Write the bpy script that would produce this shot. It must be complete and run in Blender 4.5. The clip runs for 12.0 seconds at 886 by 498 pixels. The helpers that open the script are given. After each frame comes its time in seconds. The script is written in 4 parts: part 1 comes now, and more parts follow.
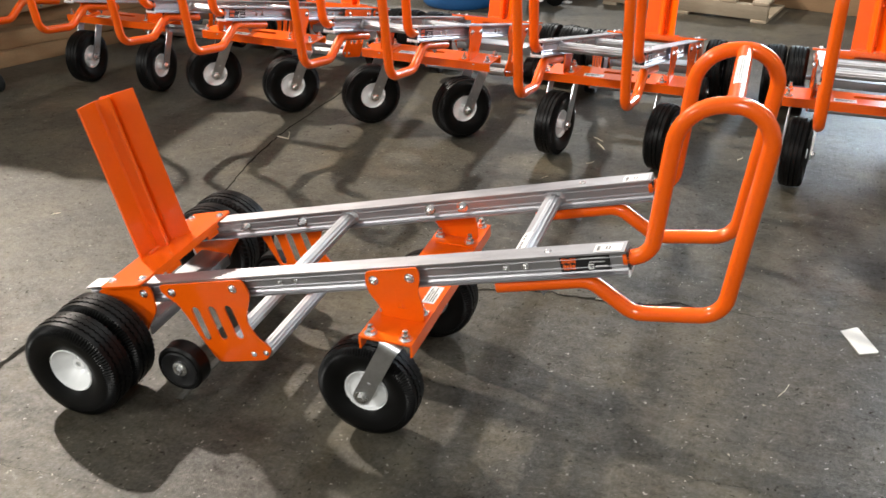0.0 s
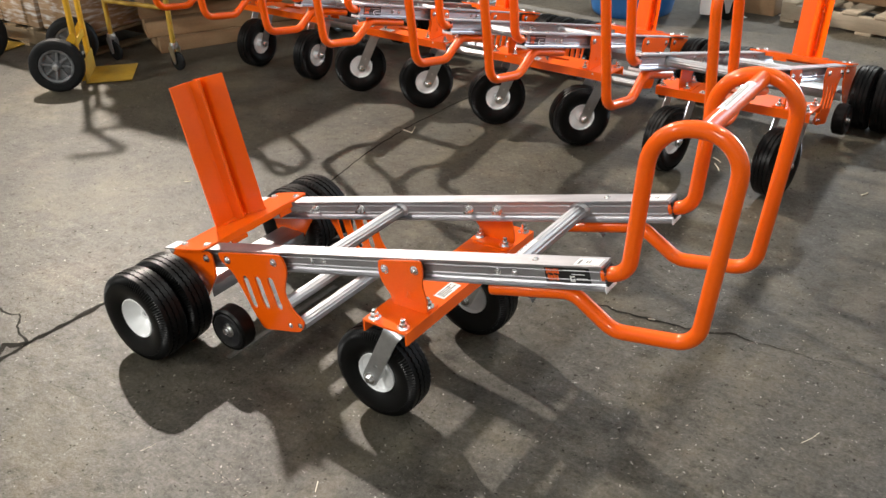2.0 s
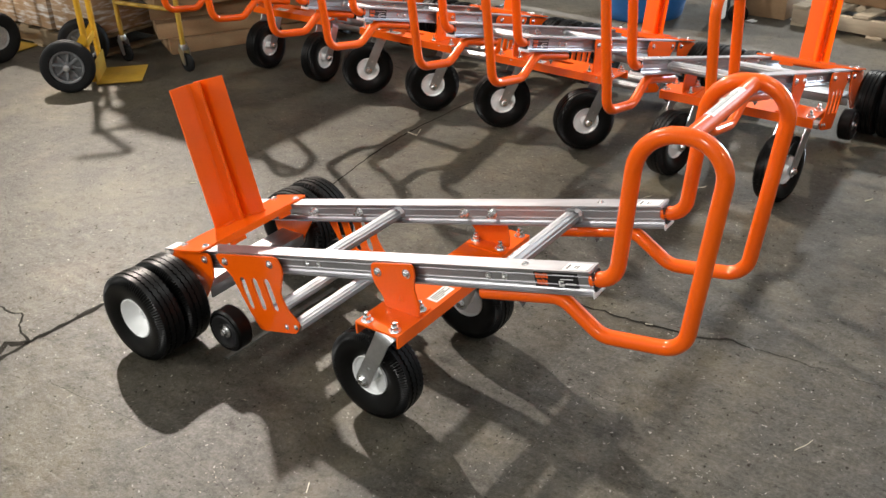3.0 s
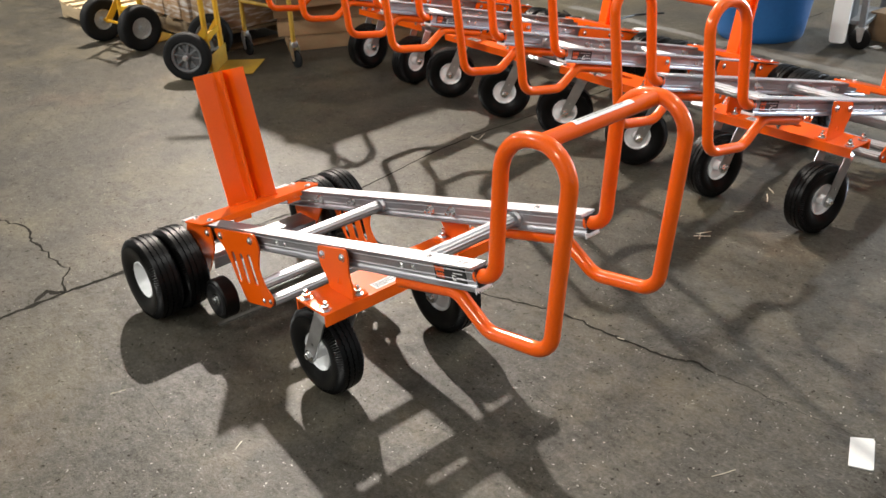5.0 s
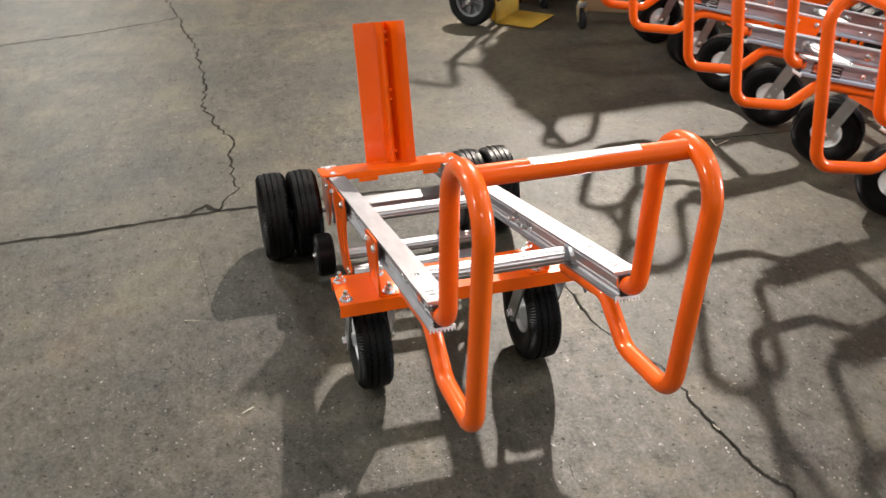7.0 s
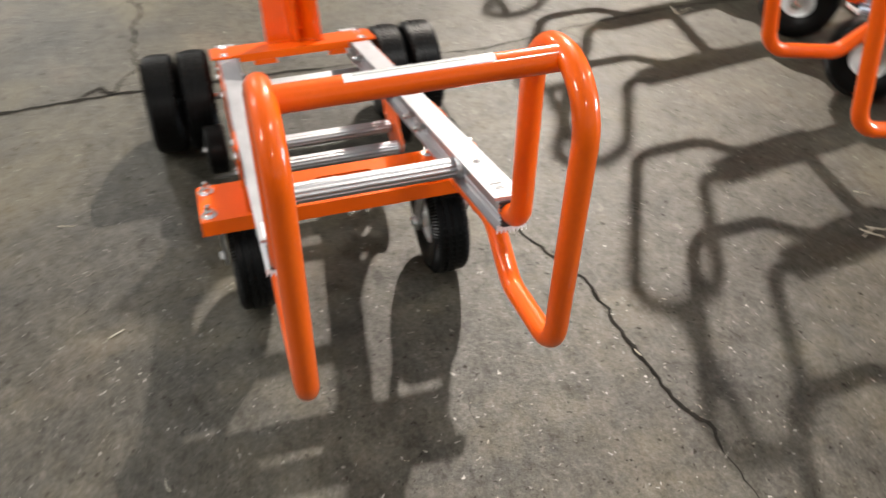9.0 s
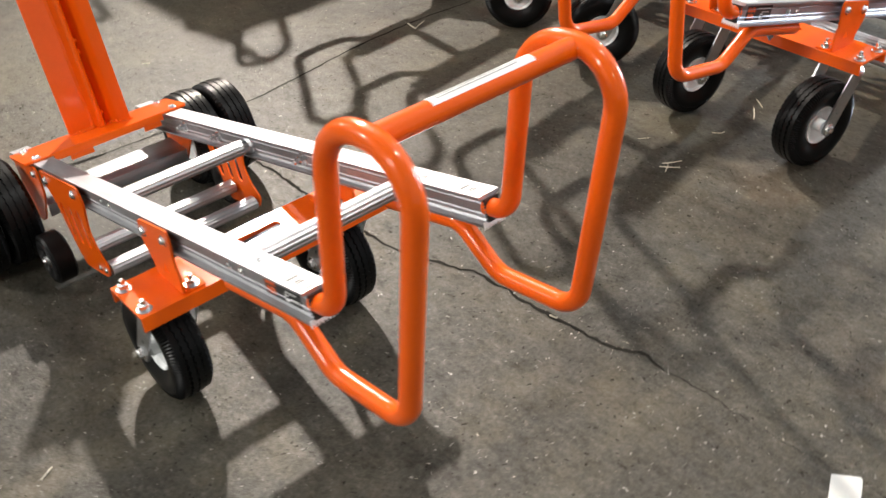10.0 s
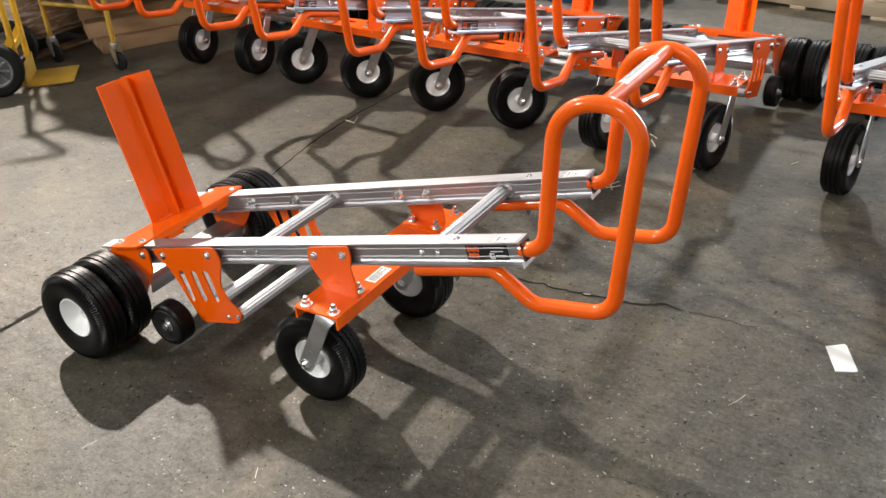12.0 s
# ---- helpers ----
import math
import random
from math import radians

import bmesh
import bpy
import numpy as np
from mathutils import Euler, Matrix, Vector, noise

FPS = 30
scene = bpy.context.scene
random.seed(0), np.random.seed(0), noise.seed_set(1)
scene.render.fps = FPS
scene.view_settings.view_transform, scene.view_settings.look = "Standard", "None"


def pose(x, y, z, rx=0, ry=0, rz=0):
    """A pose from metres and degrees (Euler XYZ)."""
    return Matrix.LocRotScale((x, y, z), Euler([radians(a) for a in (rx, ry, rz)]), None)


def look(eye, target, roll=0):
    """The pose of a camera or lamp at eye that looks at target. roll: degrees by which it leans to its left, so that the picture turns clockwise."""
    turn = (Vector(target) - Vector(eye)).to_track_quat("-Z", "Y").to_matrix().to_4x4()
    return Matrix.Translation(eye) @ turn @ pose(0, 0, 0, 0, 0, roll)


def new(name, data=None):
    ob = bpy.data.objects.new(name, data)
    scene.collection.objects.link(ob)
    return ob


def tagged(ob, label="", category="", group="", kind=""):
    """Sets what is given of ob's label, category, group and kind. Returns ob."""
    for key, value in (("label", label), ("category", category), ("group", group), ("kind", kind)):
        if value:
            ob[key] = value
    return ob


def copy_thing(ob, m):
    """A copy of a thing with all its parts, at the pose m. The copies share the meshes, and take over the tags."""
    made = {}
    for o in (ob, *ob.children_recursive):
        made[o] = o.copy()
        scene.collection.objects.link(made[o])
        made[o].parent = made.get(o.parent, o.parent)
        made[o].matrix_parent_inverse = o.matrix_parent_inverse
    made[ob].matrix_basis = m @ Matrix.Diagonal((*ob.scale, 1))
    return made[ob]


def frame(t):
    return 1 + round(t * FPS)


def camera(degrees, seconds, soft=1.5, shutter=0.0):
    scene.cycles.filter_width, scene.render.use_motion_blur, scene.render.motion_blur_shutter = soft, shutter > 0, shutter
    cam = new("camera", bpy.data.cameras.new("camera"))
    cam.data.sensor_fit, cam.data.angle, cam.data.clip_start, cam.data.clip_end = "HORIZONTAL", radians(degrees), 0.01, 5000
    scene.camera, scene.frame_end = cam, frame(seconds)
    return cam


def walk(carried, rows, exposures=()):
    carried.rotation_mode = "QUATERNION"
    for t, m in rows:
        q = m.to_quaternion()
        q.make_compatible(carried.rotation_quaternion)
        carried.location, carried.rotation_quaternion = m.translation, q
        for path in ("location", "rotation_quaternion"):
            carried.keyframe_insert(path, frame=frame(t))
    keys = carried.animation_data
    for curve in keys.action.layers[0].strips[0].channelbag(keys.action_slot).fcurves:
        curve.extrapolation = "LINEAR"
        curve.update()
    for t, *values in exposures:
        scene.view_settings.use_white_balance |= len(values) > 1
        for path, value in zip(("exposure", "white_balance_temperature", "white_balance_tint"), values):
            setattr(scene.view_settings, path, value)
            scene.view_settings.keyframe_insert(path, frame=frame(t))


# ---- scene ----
cam = camera(51.9, 12.0, 1.5, 0.4)
PATH = [
    (0, (0.143, -0.03, 1.509), (-0.493, 1.599, 0.537), -1.3),
    (0.5, (0.227, 0.081, 1.507), (-0.453, 1.693, 0.537), -1.0),
    (1, (0.381, 0.116, 1.511), (-0.525, 1.599, 0.52), -1.6),
    (1.5, (0.554, 0.122, 1.526), (-0.455, 1.534, 0.532), -1.4),
    (2, (0.598, 0.124, 1.528), (-0.447, 1.536, 0.572), -2.1),
    (2.5, (0.611, 0.129, 1.535), (-0.42, 1.558, 0.59), -2.6),
    (3, (0.647, 0.155, 1.534), (-0.428, 1.547, 0.582), -2.2),
    (3.2, (0.677, 0.167, 1.526), (-0.408, 1.556, 0.582), -1.8),
    (4.8, (1.155, 0.428, 1.522), (-0.198, 1.593, 0.621), -1.8),
    (5, (1.172, 0.482, 1.52), (-0.2, 1.613, 0.605), -2.7),
    (5.5, (1.135, 0.661, 1.495), (-0.301, 1.69, 0.558), -0.1),
    (6, (1.156, 0.884, 1.486), (-0.353, 1.76, 0.507), -0.7),
    (6.5, (1.256, 1.127, 1.489), (-0.392, 1.676, 0.497), -1.8),
    (7, (1.227, 1.309, 1.476), (-0.464, 1.722, 0.492), -0.9),
    (7.2, (1.19, 1.372, 1.452), (-0.472, 1.789, 0.422), 2.3),
    (8.8, (1.08, 1.681, 1.42), (-0.525, 1.893, 0.246), -1.9),
    (8.9, (1.048, 1.64, 1.42), (-0.516, 1.93, 0.208), -0.8),
    (9, (0.984, 1.605, 1.413), (-0.534, 1.986, 0.168), -1.0),
    (9.5, (0.843, 1.391, 1.424), (-0.441, 2.241, 0.148), 2.7),
    (10, (0.835, 1.107, 1.441), (-0.405, 2.126, 0.249), -2.4),
    (10.5, (0.764, 0.828, 1.463), (-0.363, 2.005, 0.304), -2.7),
    (11, (0.67, 0.578, 1.498), (-0.309, 1.941, 0.411), -1.8),
    (11.5, (0.714, 0.336, 1.504), (-0.323, 1.725, 0.508), -4.2),
    (12, (0.711, 0.147, 1.526), (-0.276, 1.586, 0.549), -3.8),
]
EXPOSURES = [(0, 0.14), (3, 0.14), (5, 0.14), (6.5, 0.20), (8.8, 0.34), (9, 0.27), (10, 0.26), (11, 0.30), (12, 0.20)]
walk(cam, [(t, look(eye, target, roll)) for t, eye, target, roll in PATH], EXPOSURES)

# ---- light ----
world = bpy.data.worlds.new("hall_world")
world.use_nodes = True
world.node_tree.nodes["Background"].inputs[0].default_value = (0.9, 0.95, 1.0, 1)
world.node_tree.nodes["Background"].inputs[1].default_value = 0.14
scene.world = world


def area_lamp(name, eye, target, watts, size, colour, beam=180):
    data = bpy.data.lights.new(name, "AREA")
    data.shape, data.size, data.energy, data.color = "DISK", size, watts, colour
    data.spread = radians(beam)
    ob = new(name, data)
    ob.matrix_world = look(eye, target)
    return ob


WARM, COOL, COLD_FILL = (1.0, 0.90, 0.80), (1.0, 0.98, 0.93), (0.74, 0.88, 1.0)
# Key lamp, out of view; its place follows from the cast shadows.
area_lamp("unseen_lamp", (-6.5, 4.63, 4.95), (-1.5, 2.2, 0.0), 840, 0.19, WARM)
# First follows the second shadows; the other five are unseen fill added for brightness.
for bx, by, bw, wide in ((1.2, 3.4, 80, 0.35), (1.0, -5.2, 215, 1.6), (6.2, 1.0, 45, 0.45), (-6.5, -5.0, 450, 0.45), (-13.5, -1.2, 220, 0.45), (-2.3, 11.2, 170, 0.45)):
    area_lamp("unseen_lamp", (bx, by, 5.0), (0.6 * bx, 0.6 * by + 0.8, 0), bw, wide, COOL)
# Added cold fill standing in for glare from the north; no door is built.
area_lamp("added_cold_fill", (2.6, 15.6, 2.0), (0.2, 3.5, 0.3), 1700, 3.2, COLD_FILL)


# ---- materials ----
def nodes_of(name):
    m = bpy.data.materials.new(name)
    m.use_nodes = True
    return m, m.node_tree, m.node_tree.nodes["Principled BSDF"]


def add(tree, kind, **values):
    n = tree.nodes.new(kind)
    for key, value in values.items():
        if key == "operation":
            n.operation = value
        elif key == "feature":
            n.feature = value
        elif key == "data_type":
            n.data_type = value
        elif key == "blend_type":
            n.blend_type = value
        elif key == "use_clamp":
            n.use_clamp = value
        else:
            n.inputs[key].default_value = value
    return n


def coords(tree, scale=(1, 1, 1)):
    tc = add(tree, "ShaderNodeTexCoord")
    mp = add(tree, "ShaderNodeMapping")
    mp.inputs["Scale"].default_value = scale
    tree.links.new(tc.outputs["Object"], mp.inputs["Vector"])
    return mp.outputs["Vector"]


def noise_fac(tree, vec, scale, detail=4.0, rough=0.55):
    n = add(tree, "ShaderNodeTexNoise", Scale=scale, Detail=detail, Roughness=rough)
    tree.links.new(vec, n.inputs["Vector"])
    return n.outputs["Fac"]


def ramp(tree, fac, stops):
    r = add(tree, "ShaderNodeValToRGB")
    while len(r.color_ramp.elements) < len(stops):
        r.color_ramp.elements.new(0.5)
    for e, (p, c) in zip(r.color_ramp.elements, stops):
        e.position, e.color = p, (*c, 1) if len(c) == 3 else c
    tree.links.new(fac, r.inputs["Fac"])
    return r.outputs["Color"]


def mixed(tree, fac, a, b, mode="MIX"):
    n = add(tree, "ShaderNodeMix", data_type="RGBA", blend_type=mode)
    for sock, value in ((n.inputs[0], fac), (n.inputs[6], a), (n.inputs[7], b)):
        if isinstance(value, bpy.types.NodeSocket):
            tree.links.new(value, sock)
        elif isinstance(value, (int, float)):
            sock.default_value = value
        else:
            sock.default_value = (*value, 1)
    return n.outputs[2]


def spread(tree, fac, low, high):
    n = add(tree, "ShaderNodeMapRange")
    n.inputs["To Min"].default_value, n.inputs["To Max"].default_value = low, high
    tree.links.new(fac, n.inputs["Value"])
    return n.outputs["Result"]


def bumped(tree, bsdf, height, strength, distance):
    n = add(tree, "ShaderNodeBump", Strength=strength, Distance=distance)
    tree.links.new(height, n.inputs["Height"])
    tree.links.new(n.outputs["Normal"], bsdf.inputs["Normal"])


def surface(name, low, high, rough=(0.4, 0.6), scale=8.0, fine=90.0, bump=0.15, depth=0.002, metal=0.0, coat=0.0, stretch=(1, 1, 1), vary=0.0):
    """A two-scale surface: broad tone, fine grain, gloss that varies, slight relief."""
    m, t, b = nodes_of(name)
    v = coords(t, stretch)
    broad, grain = noise_fac(t, v, scale, 5), noise_fac(t, v, fine, 3)
    col = ramp(t, broad, ((0.3, low), (0.7, high)))
    col = mixed(t, 0.35, col, ramp(t, grain, ((0.3, low), (0.7, high))))
    if vary:
        info = add(t, "ShaderNodeObjectInfo")
        hsv = add(t, "ShaderNodeHueSaturation")
        t.links.new(spread(t, info.outputs["Random"], 1 - vary, 1 + vary), hsv.inputs["Value"])
        t.links.new(col, hsv.inputs["Color"])
        col = hsv.outputs["Color"]
    t.links.new(col, b.inputs["Base Color"])
    t.links.new(spread(t, broad, *rough), b.inputs["Roughness"])
    b.inputs["Metallic"].default_value = metal
    b.inputs["Coat Weight"].default_value = coat
    b.inputs["Coat Roughness"].default_value = 0.10
    if bump:
        bumped(t, b, grain, bump, depth)
    return m


ORANGE = surface("orange_powder_coat", (0.83, 0.102, 0.001), (0.91, 0.126, 0.002), (0.34, 0.46), 5, 150, 0.09, 0.0005, 0, 0.85)
ORANGE.node_tree.nodes["Principled BSDF"].inputs["Specular IOR Level"].default_value = 0.12
ALU = surface("brushed_aluminium", (0.36, 0.36, 0.38), (0.52, 0.515, 0.535), (0.42, 0.56), 5, 60, 0.12, 0.0005, 1.0, 0, (0.6, 9, 9))
ALU_CROSS = surface("brushed_aluminium_cross", (0.42, 0.425, 0.445), (0.59, 0.595, 0.61), (0.38, 0.54), 5, 30, 0.10, 0.0005, 1.0, 0, (9, 0.6, 9))
ZINC = surface("zinc_plate", (0.50, 0.51, 0.52), (0.70, 0.71, 0.72), (0.26, 0.42), 14, 120, 0.08, 0.0004, 1.0)
BOLT = surface("bright_zinc", (0.74, 0.74, 0.74), (0.92, 0.92, 0.91), (0.18, 0.30), 60, 300, 0.05, 0.0003, 1.0)
RUBBER = surface("black_rubber", (0.0022, 0.0022, 0.0022), (0.005, 0.005, 0.005), (0.30, 0.46), 14, 160, 0.08, 0.0006)
OLDRUBBER = surface("dusty_rubber", (0.004, 0.0045, 0.005), (0.013, 0.0135, 0.014), (0.55, 0.75), 12, 120, 0.25, 0.001)
WHITE = surface("white_enamel", (0.82, 0.83, 0.83), (0.90, 0.91, 0.91), (0.25, 0.4), 9, 120, 0.06, 0.0006, 0, 0.2)
DUSTY = surface("dusty_white_paint", (0.22, 0.22, 0.215), (0.46, 0.46, 0.45), (0.5, 0.7), 16, 120, 0.15, 0.001)
BLACK = surface("black_plastic", (0.010, 0.010, 0.011), (0.02, 0.02, 0.021), (0.25, 0.4), 20, 200, 0.05, 0.0004)
GREYHUB = surface("grey_casting", (0.10, 0.105, 0.11), (0.19, 0.195, 0.20), (0.45, 0.6), 20, 150, 0.15, 0.001)
RUBBER.node_tree.nodes["Principled BSDF"].inputs["Specular IOR Level"].default_value = 0.17
OLDRUBBER.node_tree.nodes["Principled BSDF"].inputs["Specular IOR Level"].default_value = 0.20
YELLOW = surface("worn_yellow_paint", (0.52, 0.27, 0.012), (0.70, 0.40, 0.02), (0.35, 0.55), 9, 70, 0.15, 0.001)
DULLYELLOW = surface("scuffed_yellow_steel", (0.34, 0.21, 0.03), (0.58, 0.36, 0.04), (0.4, 0.65), 7, 60, 0.2, 0.001)
CARD = surface("brown_cardboard", (0.22, 0.135, 0.068), (0.34, 0.215, 0.115), (0.75, 0.9), 5, 60, 0.12, 0.001, 0, 0, (1, 1, 3), 0.12)
WOOD = surface("rough_pine", (0.15, 0.105, 0.06), (0.33, 0.245, 0.145), (0.65, 0.85), 4, 34, 0.3, 0.002, 0, 0, (0.6, 6, 6), 0.15)
PINE = surface("fresh_pine", (0.42, 0.31, 0.18), (0.62, 0.48, 0.30), (0.65, 0.85), 4, 34, 0.3, 0.002, 0, 0, (0.6, 6, 6), 0.12)
GREYPINE = surface("weathered_pine", (0.27, 0.22, 0.155), (0.44, 0.37, 0.27), (0.7, 0.9), 4, 34, 0.3, 0.002, 0, 0, (0.6, 6, 6), 0.12)
BLUE = surface("blue_drum_plastic", (0.012, 0.09, 0.27), (0.02, 0.13, 0.36), (0.38, 0.55), 5, 60, 0.1, 0.001)
PAPER = surface("white_paper", (0.72, 0.72, 0.70), (0.82, 0.82, 0.80), (0.5, 0.65), 20, 200, 0.05, 0.0003)
INK = surface("grey_print", (0.10, 0.10, 0.10), (0.2, 0.2, 0.2), (0.5, 0.6), 40, 200, 0)
LOGO = surface("orange_print", (0.75, 0.10, 0.015), (0.85, 0.14, 0.02), (0.4, 0.5), 40, 200, 0)
CRACK = surface("crack_dirt", (0.010, 0.009, 0.008), (0.034, 0.031, 0.026), (0.8, 0.95), 12, 90, 0.3, 0.002)
STRAW = surface("dry_straw", (0.50, 0.44, 0.32), (0.72, 0.68, 0.56), (0.6, 0.8), 30, 200, 0.1)
GRIT = surface("sawdust", (0.26, 0.23, 0.17), (0.48, 0.44, 0.35), (0.6, 0.8), 30, 200, 0.1)
CRACK.node_tree.nodes["Principled BSDF"].inputs["Specular IOR Level"].default_value = 0.05
WALL = surface("painted_block", (0.42, 0.42, 0.40), (0.52, 0.52, 0.50), (0.6, 0.8), 0.7, 12, 0.2, 0.003)
ROOF = surface("roof_deck", (0.40, 0.40, 0.40), (0.50, 0.50, 0.50), (0.5, 0.7), 0.7, 12, 0.2, 0.003)


def wrap_material():
    m, t, b = nodes_of("stretch_wrapped_load")
    v = coords(t)
    streak = noise_fac(t, coords(t, (2.5, 2.5, 14)), 3.0, 5)
    patch = noise_fac(t, v, 5.5, 4)
    card = ramp(t, patch, ((0.35, (0.26, 0.16, 0.09)), (0.6, (0.40, 0.28, 0.18))))
    film = ramp(t, streak, ((0.48, (0, 0, 0)), (0.66, (1, 1, 1))))
    t.links.new(mixed(t, film, card, (0.70, 0.68, 0.66)), b.inputs["Base Color"])
    b.inputs["Roughness"].default_value = 0.25
    bumped(t, b, streak, 0.5, 0.01)
    return m


WRAP = wrap_material()


def concrete_material():
    m, t, b = nodes_of("worn_concrete")
    plain = coords(t)
    shake = add(t, "ShaderNodeTexNoise", Scale=70.0, Detail=3.0)
    t.links.new(plain, shake.inputs["Vector"])
    warp = add(t, "ShaderNodeVectorMath", operation="MULTIPLY_ADD")
    t.links.new(shake.outputs["Color"], warp.inputs[0])
    warp.inputs[1].default_value = (0.026, 0.026, 0.0)
    t.links.new(plain, warp.inputs[2])
    v = plain
    cloud, stain = noise_fac(t, v, 0.8, 5, 0.55), noise_fac(t, v, 4.2, 10, 0.72)
    grain, speck = noise_fac(t, v, 60, 6, 0.74), noise_fac(t, v, 190, 3, 0.6)
    col = ramp(t, cloud, ((0.36, (0.032, 0.029, 0.022)), (0.66, (0.060, 0.055, 0.042))))
    col = mixed(t, 0.62, col, ramp(t, stain, ((0.32, (0.014, 0.013, 0.010)), (0.46, (0.042, 0.038, 0.029)), (0.56, (0.058, 0.053, 0.041)), (0.70, (0.105, 0.096, 0.076)))))
    # rusty and cool patches
    rust = noise_fac(t, coords(t, (1, 1, 1)), 2.1, 4, 0.6)
    col = mixed(t, ramp(t, rust, ((0.57, (0, 0, 0)), (0.70, (0.42, 0.42, 0.42)))), col, (0.092, 0.060, 0.038))
    col = mixed(t, ramp(t, rust, ((0.30, (0.45, 0.45, 0.45)), (0.44, (0, 0, 0)))), col, (0.048, 0.049, 0.043))
    col = mixed(t, 0.26, col, ramp(t, grain, ((0.34, (0.010, 0.009, 0.007)), (0.5, (0.046, 0.042, 0.032)), (0.68, (0.120, 0.110, 0.090)))))
    # trodden dirt and pale scrapes with hard edges
    dirt = noise_fac(t, coords(t, (1.0, 1.5, 1)), 17, 14, 0.80)
    col = mixed(t, ramp(t, dirt, ((0.34, (0.75, 0.75, 0.75)), (0.44, (0, 0, 0)))), col, (0.020, 0.018, 0.014))
    col = mixed(t, ramp(t, dirt, ((0.57, (0, 0, 0)), (0.66, (0.7, 0.7, 0.7)))), col, (0.135, 0.122, 0.094))
    tan = noise_fac(t, v, 1.7, 8, 0.68)
    col = mixed(t, ramp(t, tan, ((0.50, (0, 0, 0)), (0.62, (0.45, 0.45, 0.45)))), col, (0.096, 0.083, 0.052))
    # fine aggregate
    sand = noise_fac(t, v, 100, 6, 0.78)
    col = mixed(t, 0.24, col, ramp(t, sand, ((0.33, (0.42, 0.42, 0.42)), (0.5, (0.9, 0.9, 0.9)), (0.66, (1.5, 1.46, 1.38)))), "MULTIPLY")
    # wide trodden patches, grey against brown
    for size, low, high, turn in ((1.15, (0.74, 0.75, 0.79), (1.15, 1.11, 1.02), 0.0), (7.0, (0.80, 0.80, 0.80), (1.17, 1.16, 1.14), 3.0)):
        patch = noise_fac(t, coords(t, (1, 1, 1 + turn)), size, 11, 0.70)
        col = mixed(t, 1.0, col, ramp(t, patch, ((0.36, low), (0.64, high))), "MULTIPLY")
    # scuffs drawn out by wheels
    scuff = noise_fac(t, coords(t, (0.5, 3.2, 1)), 2.2, 5, 0.62)
    col = mixed(t, ramp(t, scuff, ((0.58, (0, 0, 0)), (0.74, (0.45, 0.45, 0.45)))), col, (0.026, 0.024, 0.021))
    drip = noise_fac(t, v, 6.0, 3, 0.5)
    col = mixed(t, ramp(t, drip, ((0.69, (0, 0, 0)), (0.75, (0.65, 0.65, 0.65)))), col, (0.024, 0.022, 0.019))

    def dots(scale, low, high):
        cell = add(t, "ShaderNodeTexVoronoi", Scale=scale, feature="F1")
        t.links.new(warp.outputs[0], cell.inputs["Vector"])
        pick = add(t, "ShaderNodeSeparateColor")
        t.links.new(cell.outputs["Color"], pick.inputs[0])
        less = add(t, "ShaderNodeMath", operation="LESS_THAN")
        t.links.new(cell.outputs["Distance"], less.inputs[0])
        t.links.new(spread(t, pick.outputs[0], low, high), less.inputs[1])
        return less.outputs[0], pick

    # dark pits of two sizes, and pale stones and dust
    hollow = add(t, "ShaderNodeMath", operation="GREATER_THAN")
    t.links.new(noise_fac(t, v, 34, 3, 0.62), hollow.inputs[0])
    hollow.inputs[1].default_value = 0.705
    pits = hollow.outputs[0]
    small, _ = dots(120.0, -2.9, 0.40)
    pale, pick = dots(140.0, -3.5, 0.34)
    dark = add(t, "ShaderNodeMath", operation="MAXIMUM")
    t.links.new(pits, dark.inputs[0])
    t.links.new(small, dark.inputs[1])
    half = add(t, "ShaderNodeMath", operation="MULTIPLY")
    t.links.new(dark.outputs[0], half.inputs[0])
    half.inputs[1].default_value = 0.72
    col = mixed(t, half.outputs[0], col, (0.022, 0.020, 0.017))
    col = mixed(t, pale, col, ramp(t, pick.outputs[1], ((0.0, (0.13, 0.12, 0.105)), (0.9, (0.30, 0.285, 0.25)))))
    tone = add(t, "ShaderNodeHueSaturation", Value=1.25, Saturation=0.95)
    t.links.new(col, tone.inputs["Color"])
    t.links.new(tone.outputs["Color"], b.inputs["Base Color"])
    gloss = add(t, "ShaderNodeMath", operation="MULTIPLY_ADD")
    t.links.new(dark.outputs[0], gloss.inputs[0])
    gloss.inputs[1].default_value = 0.30
    t.links.new(spread(t, dirt, 0.30, 0.66), gloss.inputs[2])
    t.links.new(gloss.outputs[0], b.inputs["Roughness"])
    # the sealed skin is worn through in grains and scrapes
    skin = add(t, "ShaderNodeMapRange")
    for key, value in (("From Min", 0.38), ("From Max", 0.62), ("To Min", 0.26), ("To Max", 0.62)):
        skin.inputs[key].default_value = value
    t.links.new(sand, skin.inputs["Value"])
    worn = add(t, "ShaderNodeMapRange")
    for key, value in (("From Min", 0.38), ("From Max", 0.56), ("To Min", 0.30), ("To Max", 1.0)):
        worn.inputs[key].default_value = value
    t.links.new(dirt, worn.inputs["Value"])
    sheen = add(t, "ShaderNodeMath", operation="MULTIPLY")
    t.links.new(skin.outputs["Result"], sheen.inputs[0])
    t.links.new(worn.outputs["Result"], sheen.inputs[1])
    matt = add(t, "ShaderNodeMath", operation="SUBTRACT", use_clamp=True)
    t.links.new(sheen.outputs[0], matt.inputs[0])
    t.links.new(dark.outputs[0], matt.inputs[1])
    t.links.new(matt.outputs[0], b.inputs["Specular IOR Level"])
    both = add(t, "ShaderNodeMath", operation="MULTIPLY_ADD")
